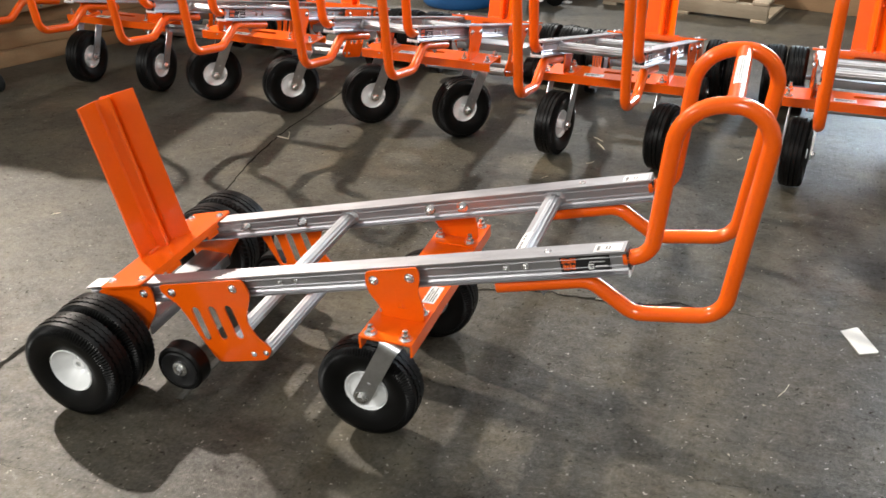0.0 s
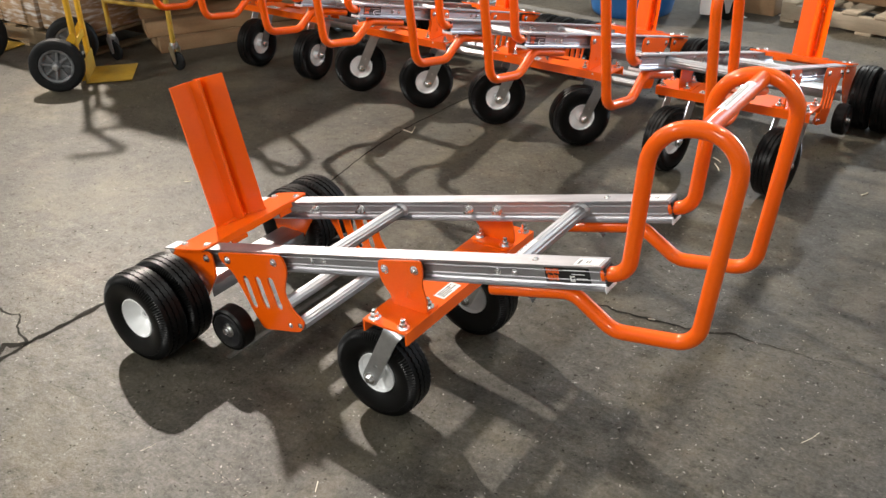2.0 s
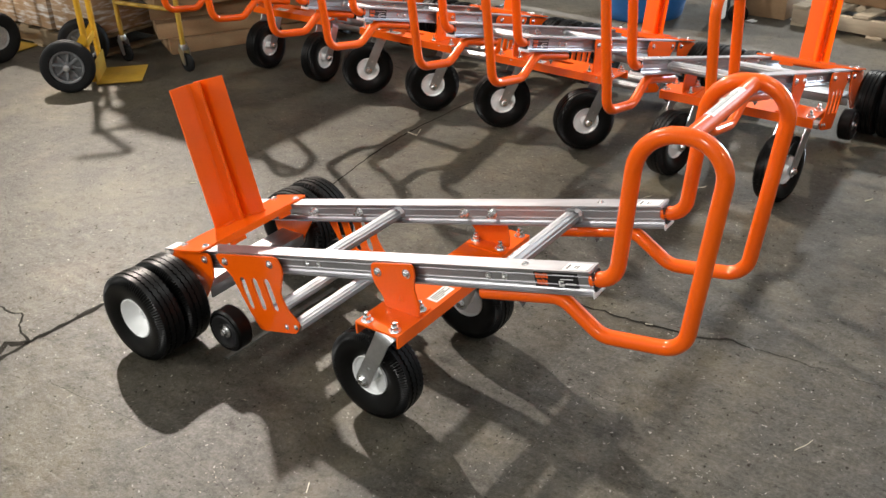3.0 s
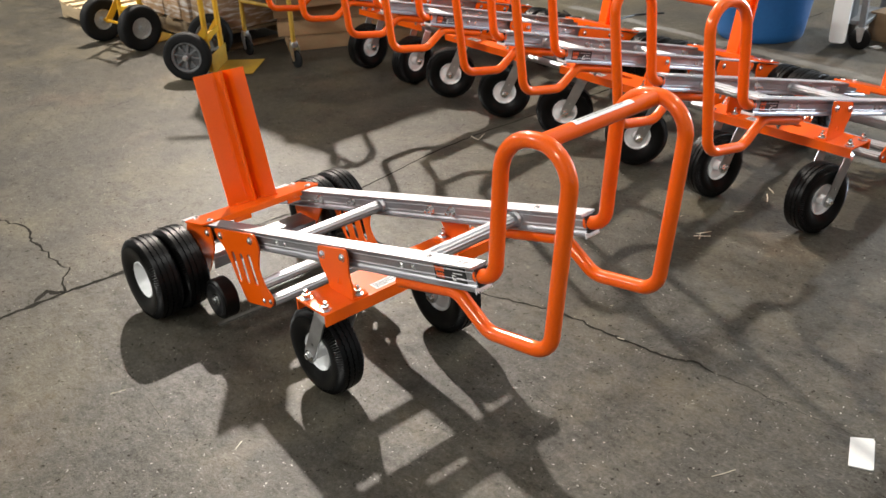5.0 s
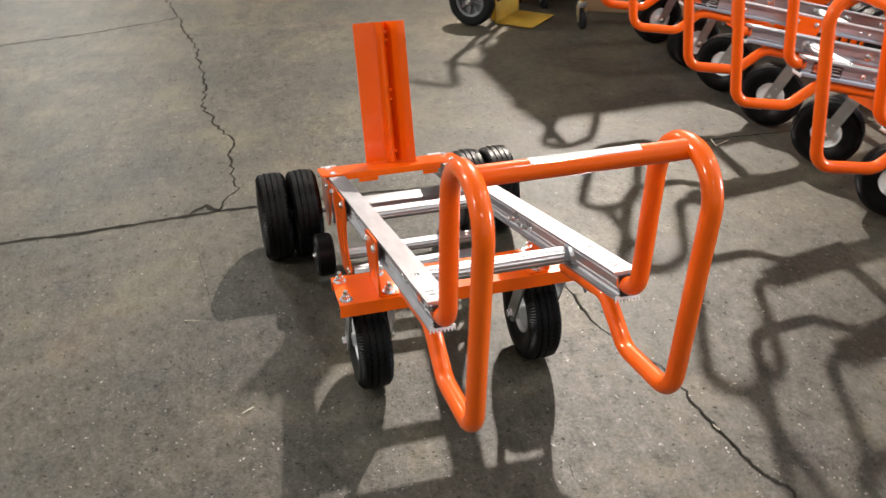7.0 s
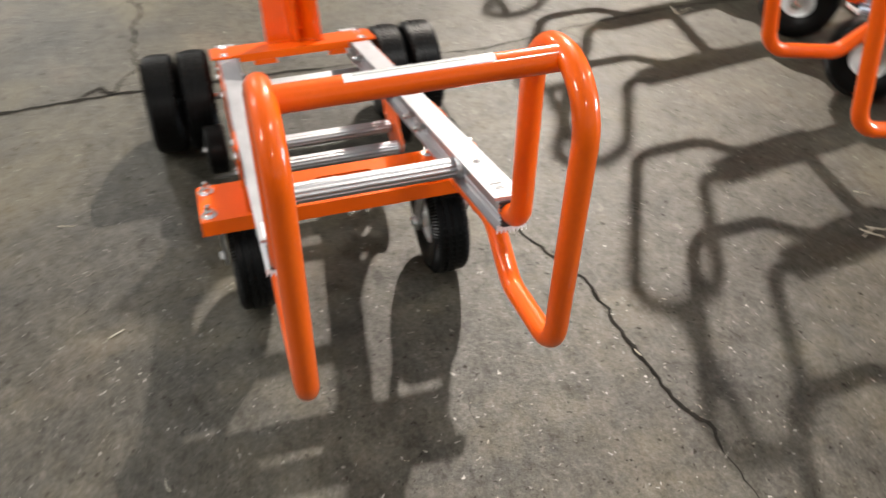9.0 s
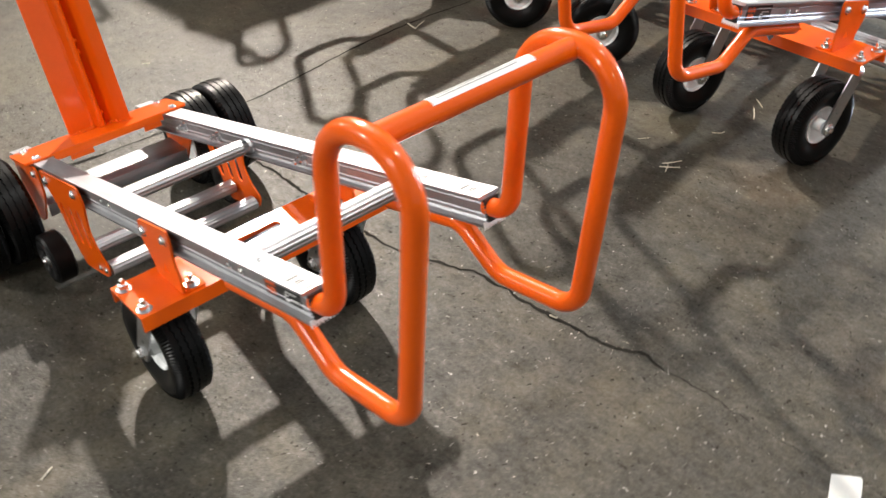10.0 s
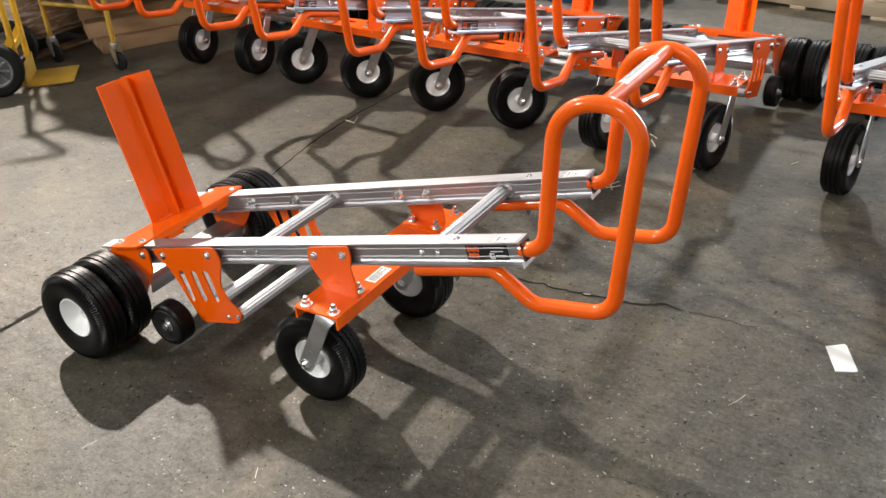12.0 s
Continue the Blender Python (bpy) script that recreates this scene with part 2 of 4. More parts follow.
    t.links.new(grain, both.inputs[0])
    both.inputs[1].default_value = 1.1
    flake = noise_fac(t, v, 26, 5, 0.62)
    broad = add(t, "ShaderNodeMath", operation="MULTIPLY_ADD")
    t.links.new(flake, broad.inputs[0])
    broad.inputs[1].default_value = 2.0
    t.links.new(speck, broad.inputs[2])
    t.links.new(broad.outputs[0], both.inputs[2])
    sunk = add(t, "ShaderNodeMath", operation="MULTIPLY_ADD")
    t.links.new(dark.outputs[0], sunk.inputs[0])
    sunk.inputs[1].default_value = -0.5
    t.links.new(both.outputs[0], sunk.inputs[2])
    bumped(t, b, sunk.outputs[0], 0.56, 0.0018)
    return m


CONCRETE = concrete_material()


# ---- mesh tools ----
def link_mesh(name, bm, material, smooth=None):
    me = bpy.data.meshes.new(name)
    bmesh.ops.recalc_face_normals(bm, faces=bm.faces)
    bm.to_mesh(me)
    bm.free()
    me.materials.append(material)
    if smooth is not None:
        me.shade_smooth()
        me.set_sharp_from_angle(angle=radians(smooth))
    return me


def part(name, bm, material, parent=None, label="", smooth=35, at=None):
    """A bmesh (or a finished mesh) as one object under its thing."""
    me = bm if isinstance(bm, bpy.types.Mesh) else link_mesh(name, bm, material, smooth)
    ob = new(name, me)
    ob.parent = parent
    if at is not None:
        ob.matrix_basis = at
    if label:
        ob["label"] = label
    return ob


def thing(name, m, label, category, group="", kind=""):
    ob = new(name)
    ob.empty_display_size = 0.1
    ob.matrix_basis = m
    return tagged(ob, label, category, group, kind)


def box(bm, x0, x1, y0, y1, z0, z1, m=None, bevel=0.0):
    vs = [bm.verts.new((x, y, z)) for x in (x0, x1) for y in (y0, y1) for z in (z0, z1)]
    fs = [bm.faces.new([vs[i] for i in f]) for f in ((0, 1, 3, 2), (4, 6, 7, 5), (0, 4, 5, 1), (2, 3, 7, 6), (0, 2, 6, 4), (1, 5, 7, 3))]
    made = vs
    if bevel:
        out = bmesh.ops.bevel(bm, geom=list({e for f in fs for e in f.edges}), offset=bevel, segments=2, affect="EDGES", profile=0.5)
        made = list({v for f in out["faces"] for v in f.verts} | {v for v in vs if v.is_valid})
    if m is not None:
        for v in made:
            v.co = m @ v.co
    return bm


def prism(bm, outline, holes, y0, y1, to=None, bevel=0.0):
    """A plate cut from an outline in two axes (a, b), with holes, from y0 to y1 across; to() maps (a, y, b) to a place."""
    to = to or (lambda a, y, b: (a, y, b))
    work = bmesh.new()
    edges = []
    for ring in (outline, *holes):
        vs = [work.verts.new((a, 0, b)) for a, b in ring]
        edges += [work.edges.new((vs[i], vs[(i + 1) % len(vs)])) for i in range(len(vs))]
    bmesh.ops.triangle_fill(work, use_beauty=True, edges=edges)
    front = {}
    for side in (y0, y1):
        for v in work.verts:
            front[v, side] = bm.verts.new(to(v.co.x, side, v.co.z))
    for f in work.faces:
        for side in (y0, y1):
            bm.faces.new([front[v, side] for v in f.verts])
    for e in work.edges:
        if len(e.link_faces) == 1:
            a, b = e.verts
            bm.faces.new((front[a, y0], front[b, y0], front[b, y1], front[a, y1]))
    work.free()
    return bm


def filleted(points, radii, steps=7):
    """A polyline in space with its corners rounded."""
    pts, out = [Vector(p) for p in points], []
    out.append(pts[0])
    for i in range(1, len(pts) - 1):
        a, b, c, r = pts[i - 1], pts[i], pts[i + 1], radii[i - 1]
        d0, d1 = (a - b).normalized(), (c - b).normalized()
        half = d0.angle(d1) / 2
        cut = min(r / math.tan(half), 0.49 * (a - b).length if i > 1 else 0.98 * (a - b).length, 0.49 * (c - b).length if i < len(pts) - 2 else 0.98 * (c - b).length)
        r = cut * math.tan(half)
        mid = b + (d0 + d1).normalized() * (r / math.sin(half))
        s, e = b + d0 * cut - mid, b + d1 * cut - mid
        ang = s.angle(e)
        axis = s.cross(e).normalized()
        for k in range(steps + 1):
            out.append(mid + Matrix.Rotation(ang * k / steps, 3, axis) @ s)
    out.append(pts[-1])
    return out


def tube(bm, path, radius, sides=14, caps=True):
    rings, up = [], None
    n = len(path)
    for i, p in enumerate(path):
        p = Vector(p)
        t = (Vector(path[min(i + 1, n - 1)]) - Vector(path[max(i - 1, 0)])).normalized()
        if up is None:
            up = t.orthogonal().normalized()
        up = (up - t * up.dot(t)).normalized()
        side = t.cross(up)
        rings.append([bm.verts.new(p + radius * (math.cos(a) * up + math.sin(a) * side)) for a in (2 * math.pi * k / sides for k in range(sides))])
    for r0, r1 in zip(rings, rings[1:]):
        for k in range(sides):
            bm.faces.new((r0[k], r0[(k + 1) % sides], r1[(k + 1) % sides], r1[k]))
    if caps:
        bm.faces.new(rings[0])
        bm.faces.new(rings[-1][::-1])
    return bm


def lathe(bm, profile, sides=48, wobble=None, m=None, closed=False):
    """Profile of (radius, along) turned about the y axis."""
    rings = []
    for j, (r, h) in enumerate(profile):
        if r < 1e-6:
            rings.append([bm.verts.new((0, h, 0))])
            continue
        ring = []
        for k in range(sides):
            a = 2 * math.pi * k / sides
            rr = r + (wobble(j, k) if wobble else 0)
            ring.append(bm.verts.new((rr * math.cos(a), h, rr * math.sin(a))))
        rings.append(ring)
    pairs = list(zip(rings, rings[1:])) + ([(rings[-1], rings[0])] if closed else [])
    for r0, r1 in pairs:
        for k in range(sides):
            q = [r0[k % len(r0)], r0[(k + 1) % len(r0)], r1[(k + 1) % len(r1)], r1[k % len(r1)]]
            q = list(dict.fromkeys(q))
            if len(q) > 2:
                bm.faces.new(q)
    if m is not None:
        for ring in rings:
            for v in ring:
                v.co = m @ v.co
    return bm


# ---- the hall ----
X0, X1, Y0, Y1, HIGH = -24.0, 12.0, -10.0, 20.0, 6.4
floor = tagged(part("floor", box(bmesh.new(), X0, X1, Y0, Y1, -0.2, 0.0), CONCRETE, smooth=None), "worn grey concrete warehouse floor with cracks and stains", "floor", kind="structure")
for wname, wbox in (("wall_west", (X0 - 0.3, X0, Y0, Y1)), ("wall_east", (X1, X1 + 0.3, Y0, Y1)), ("wall_south", (X0 - 0.3, X1 + 0.3, Y0 - 0.3, Y0)), ("wall_north", (X0 - 0.3, X1 + 0.3, Y1, Y1 + 0.3))):
    tagged(part(wname, box(bmesh.new(), *wbox, -0.2, HIGH), WALL, smooth=None), "plain painted block warehouse wall", "wall", kind="structure")
tagged(part("ceiling", box(bmesh.new(), X0 - 0.3, X1 + 0.3, Y0 - 0.3, Y1 + 0.3, HIGH, HIGH + 0.2), ROOF, smooth=None), "plain grey warehouse roof deck", "ceiling", kind="structure")


# ---- the hand truck ----
TH = radians(13.8)
RAIL_Z, RAIL_Y, RAIL_H, FLANGE = 0.449, 0.180, 0.056, 0.048
U0, U1 = -0.935, 0.518


def R(u, v, w):
    """A place on the truck, from rail coordinates: along, across, square to the rails."""
    return Vector((u * math.cos(TH) - w * math.sin(TH), v, RAIL_Z + u * math.sin(TH) + w * math.cos(TH)))


def frame_at(u, v, w):
    return Matrix.Translation(R(u, v, w)) @ Matrix.Rotation(-TH, 4, "Y")


def tyre_mesh(name, radius, width, rim, tread=True, sides=208):
    """A tyre with zigzag grooves between its ribs and a fine toothed shoulder."""
    h = width / 2
    prof = [(rim, -h * 0.62), (rim + 0.006, -h * 0.74), (radius * 0.66, -h * 0.97), (radius * 0.80, -h * 1.0), (radius * 0.865, -h * 0.975), (radius * 0.915, -h * 0.92), (radius * 0.955, -h * 0.81)]
    teeth = [4, 5, 6]
    if tread:
        for c in (-0.56, -0.19, 0.19, 0.56):
            crown = 1 - 0.055 * abs(c) ** 2
            prof += [(radius * crown, (c - 0.155) * h), (radius * crown, (c + 0.13) * h), (radius * (crown - 0.030), (c + 0.145) * h), (radius * (crown - 0.030), (c + 0.20) * h)]
        prof = prof[:-2]
    else:
        sides = 56
        prof += [(radius * 0.985, -h * 0.6), (radius, -h * 0.25), (radius, h * 0.25), (radius * 0.985, h * 0.6)]
    teeth += [len(prof), len(prof) + 1, len(prof) + 2]
    prof += [(r, -y) for r, y in prof[6::-1]] + [(rim - 0.004, 0)]
    bm = lathe(bmesh.new(), prof, sides, (lambda j, k: (-0.0034 if k % 2 else 0.0) if j in teeth else 0.0) if tread else None, closed=True)
    if tread:
        bm.verts.ensure_lookup_table()
        for j in range(len(prof)):
            for k in range(sides):
                v = bm.verts[j * sides + k]
                if j in teeth:
                    v.co.y *= 0.95 if k % 2 else 1.0
                elif abs(prof[j][1]) < h * 0.70 and prof[j][0] > radius * 0.9:
                    v.co.y += 0.0014 * (1 if k % 4 < 2 else -1)
    return link_mesh(name, bm, RUBBER, 38)


def rim_mesh(name, radius, width, deep, hub=0.018):
    h = width / 2
    prof = [(radius * 0.30, -h * 0.35), (radius * 0.42, -h * 0.34 + deep * 0.2), (radius * 0.62, -h * 0.62 + deep), (radius * 0.90, -h * 0.62 + deep * 0.5), (radius * 0.955, -h * 0.70), (radius * 1.0, -h * 0.74), (radius * 1.02, -h * 0.66), (radius * 0.99, 0)]
    prof = [(0, -h * 0.35)] + prof
    prof += [(r, -y) for r, y in prof[-2::-1]]
    bm = lathe(bmesh.new(), prof, 40)
    lathe(bm, [(0, -h * 0.95), (hub, -h * 0.95), (hub, h * 0.95), (0, h * 0.95)], 20)
    return link_mesh(name, bm, WHITE, 35)


def bowl_mesh(name, radius, width):
    """A rim pressed as a deep bowl, with a hub tube at its bottom."""
    h = width / 2
    side = [(0.010, 0.014), (radius * 0.34, 0.014), (radius * 0.50, 0.008), (radius * 0.84, -h * 0.40), (radius * 0.93, -h * 0.62), (radius * 0.985, -h * 0.72), (radius * 1.03, -h * 0.70), (radius * 1.0, -h * 0.4)]
    back = [(0.010, 0.017), (radius * 0.36, 0.017), (radius * 0.54, 0.012), (radius * 0.90, h * 0.30), (radius * 0.95, h * 0.66), (radius * 0.99, h * 0.72), (radius * 1.03, h * 0.70), (radius * 1.0, h * 0.4)]
    bm = lathe(bmesh.new(), side + back[::-1], 40, closed=True)
    lathe(bm, [(0.0085, -0.004), (0.0160, -0.004), (0.0160, 0.030), (0.0085, 0.030)], 20, closed=True)
    return link_mesh(name, bm, WHITE, 35)


def bolt_mesh(name, radius, height):
    """A hex head on a washer; it stands along +z."""
    bm = bmesh.new()
    turn = Matrix.Rotation(radians(90), 4, "X")
    lathe(bm, [(0, 0), (radius * 1.5, 0), (radius * 1.5, 0.0018), (0, 0.0018)], 16, m=turn)
    lathe(bm, [(0, 0.0018), (radius, 0.0018), (radius, height * 0.8), (radius * 0.8, height), (0, height)], 6, m=turn)
    return link_mesh(name, bm, BOLT, 25)


def dome_mesh(name, radius, height):
    """A round pan head with a socket, on a thin washer."""
    bm = bmesh.new()
    turn = Matrix.Rotation(radians(90), 4, "X")
    lathe(bm, [(0, 0), (radius * 1.32, 0), (radius * 1.32, 0.0012), (0, 0.0012)], 20, m=turn)
    lathe(bm, [(0, 0.0012), (radius, 0.0012), (radius, height * 0.40), (radius * 0.90, height * 0.72), (radius * 0.66, height * 0.94), (radius * 0.42, height), (radius * 0.40, height * 0.5), (0, height * 0.5)], 20, m=turn)
    return link_mesh(name, bm, BOLT, 40)


def stud_mesh(name, radius, height):
    """A nut with the bolt's end standing through it."""
    bm = bmesh.new()
    turn = Matrix.Rotation(radians(90), 4, "X")
    lathe(bm, [(0, 0), (radius * 1.5, 0), (radius * 1.5, 0.0018), (0, 0.0018)], 16, m=turn)
    lathe(bm, [(0, 0.0018), (radius, 0.0018), (radius, height * 0.5), (0, height * 0.5)], 6, m=turn)
    lathe(bm, [(0, height * 0.5), (radius * 0.55, height * 0.5), (radius * 0.55, height * 0.93), (radius * 0.4, height), (0, height)], 10, m=turn)
    return link_mesh(name, bm, BOLT, 25)


TYRE_R, TYRE_W, RIM_R = 0.131, 0.086, 0.056
M_TYRE = tyre_mesh("tyre", TYRE_R, TYRE_W, RIM_R)
M_RIM = rim_mesh("rim", RIM_R, TYRE_W, 0.010)
REAR_R, REAR_W = 0.139, 0.092
M_REAR = tyre_mesh("rear_tyre", REAR_R, REAR_W, 0.060)
M_BOWL = bowl_mesh("bowl_rim", 0.060, REAR_W)
M_AXLE = bolt_mesh("axle_nut", 0.0115, 0.011)
M_BOLT, M_NUT, M_SMALL = dome_mesh("bolt", 0.0092, 0.0075), stud_mesh("nut", 0.0105, 0.025), dome_mesh("rivet", 0.0062, 0.0048)
M_SCREW = stud_mesh("screw", 0.0055, 0.012)
M_SCREW.materials[0] = GREYHUB
OUT_N, OUT_P = Matrix.Rotation(radians(90), 4, "X"), Matrix.Rotation(radians(-90), 4, "X")
RUNGS = (-0.312, 0.274)
LOOP = ((0.494, 0.0, 0.572), (0.547, 0.0, 0.585), (0.574, 0.0, 0.914), (0.753, 0.0, 0.928), (0.703, 0.0, 0.468), (0.523, 0.0, 0.441), (0.426, 0.0, 0.506), (0.223, 0.0, 0.455))
LOOP_R = (0.050, 0.094, 0.090, 0.060, 0.060, 0.055)
TUBE_R = 0.0168


def rail_bm(v):
    h, f, web, lip = RAIL_H / 2, FLANGE / 2, 0.0105, 0.0045
    bm = bmesh.new()
    right = [(f, -h), (f, -h + lip), (web + 0.003, -h + lip + 0.002), (web, -h + lip + 0.006), (web, -0.012), (web + 0.002, -0.010), (web, -0.008), (web, 0.008), (web + 0.002, 0.010), (web, 0.012), (web, h - lip - 0.006), (web + 0.003, h - lip - 0.002), (f, h - lip), (f, h)]
    loop = right + [(-a, b) for a, b in right[::-1]]
    ends = []
    for u in (U0, U1):
        ends.append([bm.verts.new(R(u, v + a, b)) for a, b in loop])
    n = len(loop)
    for k in range(n):
        bm.faces.new((ends[0][k], ends[0][(k + 1) % n], ends[1][(k + 1) % n], ends[1][k]))
    for e in ends:
        for i in range(n // 2 - 1):
            bm.faces.new((e[i], e[i + 1], e[n - 2 - i], e[n - 1 - i]))
    return bm


def rung_bm(u, w, half, radius=0.0195, collar=True):
    """A ribbed tube across the truck with flared ends."""
    bm = bmesh.new()
    sides = 48
    rings = []
    stops = [(-half, 1.0), (half, 1.0)]
    if collar:
        stops = [(-half, 1.28), (-half + 0.004, 1.28), (-half + 0.010, 1.0), (half - 0.010, 1.0), (half - 0.004, 1.28), (half, 1.28)]
    for v, grow in stops:
        ring = []
        for k in range(sides):
            a = 2 * math.pi * k / sides
            r = radius * grow * (1.0 if k % 4 < 2 else (0.93 if grow == 1.0 else 1.0))
            ring.append(bm.verts.new(R(u + 1.12 * r * math.cos(a), v, w + 0.92 * r * math.sin(a))))
        rings.append(ring)
    for r0, r1 in zip(rings, rings[1:]):
        for k in range(sides):
            bm.faces.new((r0[k], r0[(k + 1) % sides], r1[(k + 1) % sides], r1[k]))
    bm.faces.new(rings[0])
    bm.faces.new(rings[-1][::-1])
    return bm


def slot_ring(u0, w0, u1, w1, r, steps=5):
    d = Vector((u1 - u0, w1 - w0)).normalized()
    s = Vector((-d.y, d.x))
    ring = []
    for k in range(steps + 1):
        a = math.pi * k / steps
        ring.append(Vector((u0, w0)) + r * (math.cos(a) * s - math.sin(a) * d))
    for k in range(steps + 1):
        a = math.pi * k / steps
        ring.append(Vector((u1, w1)) + r * (-math.cos(a) * s + math.sin(a) * d))
    return [tuple(p) for p in ring]


def rounded(outline, radius, steps=3):
    pts = [Vector((a, b, 0)) for a, b in outline]
    out, n = [], len(pts)
    for i in range(n):
        a, b, c = pts[i - 1], pts[i], pts[(i + 1) % n]
        d0, d1 = (a - b), (c - b)
        cut = min(radius, 0.45 * d0.length, 0.45 * d1.length)
        p, q = b + d0.normalized() * cut, b + d1.normalized() * cut
        for k in range(steps + 1):
            t = k / steps
            out.append(((1 - t) ** 2 * p + 2 * t * (1 - t) * b + t * t * q).to_2d())
    return [tuple(p) for p in out]


PLATE_TOP = 0.340
SIDE_PLATE = rounded([(-0.690, 0.0225), (-0.428, 0.0225), (-0.420, -0.020), (-0.440, -0.055), (-0.462, -0.095), (-0.448, -0.145), (-0.415, -0.178), (-0.440, -0.212), (-0.592, -0.214), (-0.612, -0.160), (-0.634, -0.080), (-0.648, -0.038), (-0.682, -0.006)], 0.016)
SIDE_SLOTS = [slot_ring(c, -0.058, c + 0.004, -0.136, 0.0118) for c in (-0.603, -0.552, -0.501)]
AXLE_X, AXLE_Z = -0.832, 0.139


def caster(parent, at, turn):
    """A swivel caster; its fork trails behind the swivel."""
    trail, hub = -0.082, TYRE_R - PLATE_TOP + 0.006
    bm = bmesh.new()
    box(bm, -0.052, 0.052, -0.048, 0.048, -0.012, -0.006, bevel=0.002)
    lathe(bm, [(0, -0.031), (0.034, -0.031), (0.036, -0.018), (0.030, -0.012), (0, -0.012)], 24, m=Matrix.Rotation(radians(90), 4, "X"))
    box(bm, -0.032, 0.032, -0.030, 0.030, -0.037, -0.031, bevel=0.0015)
    run = Vector((trail, hub + 0.034))
    down = run.normalized()
    side = Vector((-down.y, down.x))
    long, bend, wide, gap = run.length, 0.026, 0.0225, 0.0515
    for s in (-1, 1):
        # flat strap with a rounded end and a square hole
        def spot_on(a, y, b):
            return (down.x * a + side.x * b, y, -0.034 + down.y * a + side.y * b)
        strap = [(bend, -wide), (bend, wide)] + [(long + wide * math.sin(q), wide * math.cos(q)) for q in (radians(180 * k / 10) for k in range(11))]
        q = long - 0.050
        prism(bm, strap, [[(q - 0.0045, -0.0045), (q + 0.0045, -0.0045), (q + 0.0045, 0.0045), (q - 0.0045, 0.0045)]], s * gap, s * (gap + 0.005), spot_on)
        # shoulder bent over to the head
        rows = []
        for k in range(9):
            t = radians(90 * k / 8)
            for r in (bend + 0.005, bend):
                y, a = gap - bend + r * math.cos(t), bend - r * math.sin(t)
                grow = wide * (1 + 0.35 * k / 8)
                rows.append([bm.verts.new(spot_on(a, s * y, b)) for b in (-grow, grow)])
        for k in range(8):
            (o0, i0), (o1, i1) = (rows[2 * k], rows[2 * k + 1]), (rows[2 * k + 2], rows[2 * k + 3])
            bm.faces.new((o0[0], o0[1], o1[1], o1[0]))
            bm.faces.new((i0[0], i1[0], i1[1], i0[1]))
            for e in (0, 1):
                bm.faces.new((o0[e], o1[e], i1[e], i0[e]))
    ob = part("caster", bm, ZINC, parent, "zinc plated swivel caster fork", at=at @ Matrix.Rotation(radians(turn), 4, "Z"))
    spot = Matrix.Translation((trail, 0, hub)) @ Matrix.Rotation(radians(turn * 7 + 20), 4, "Y")
    part("tyre", M_TYRE, RUBBER, ob, "black ribbed rubber tyre", at=spot)
    part("rim", M_RIM, WHITE, ob, "white painted steel rim", at=spot)
    for s in (-1, 1):
        part("axle_bolt", M_AXLE, BOLT, ob, at=Matrix.Translation((trail, s * 0.0565, hub)) @ (OUT_N if s < 0 else OUT_P))
    return ob


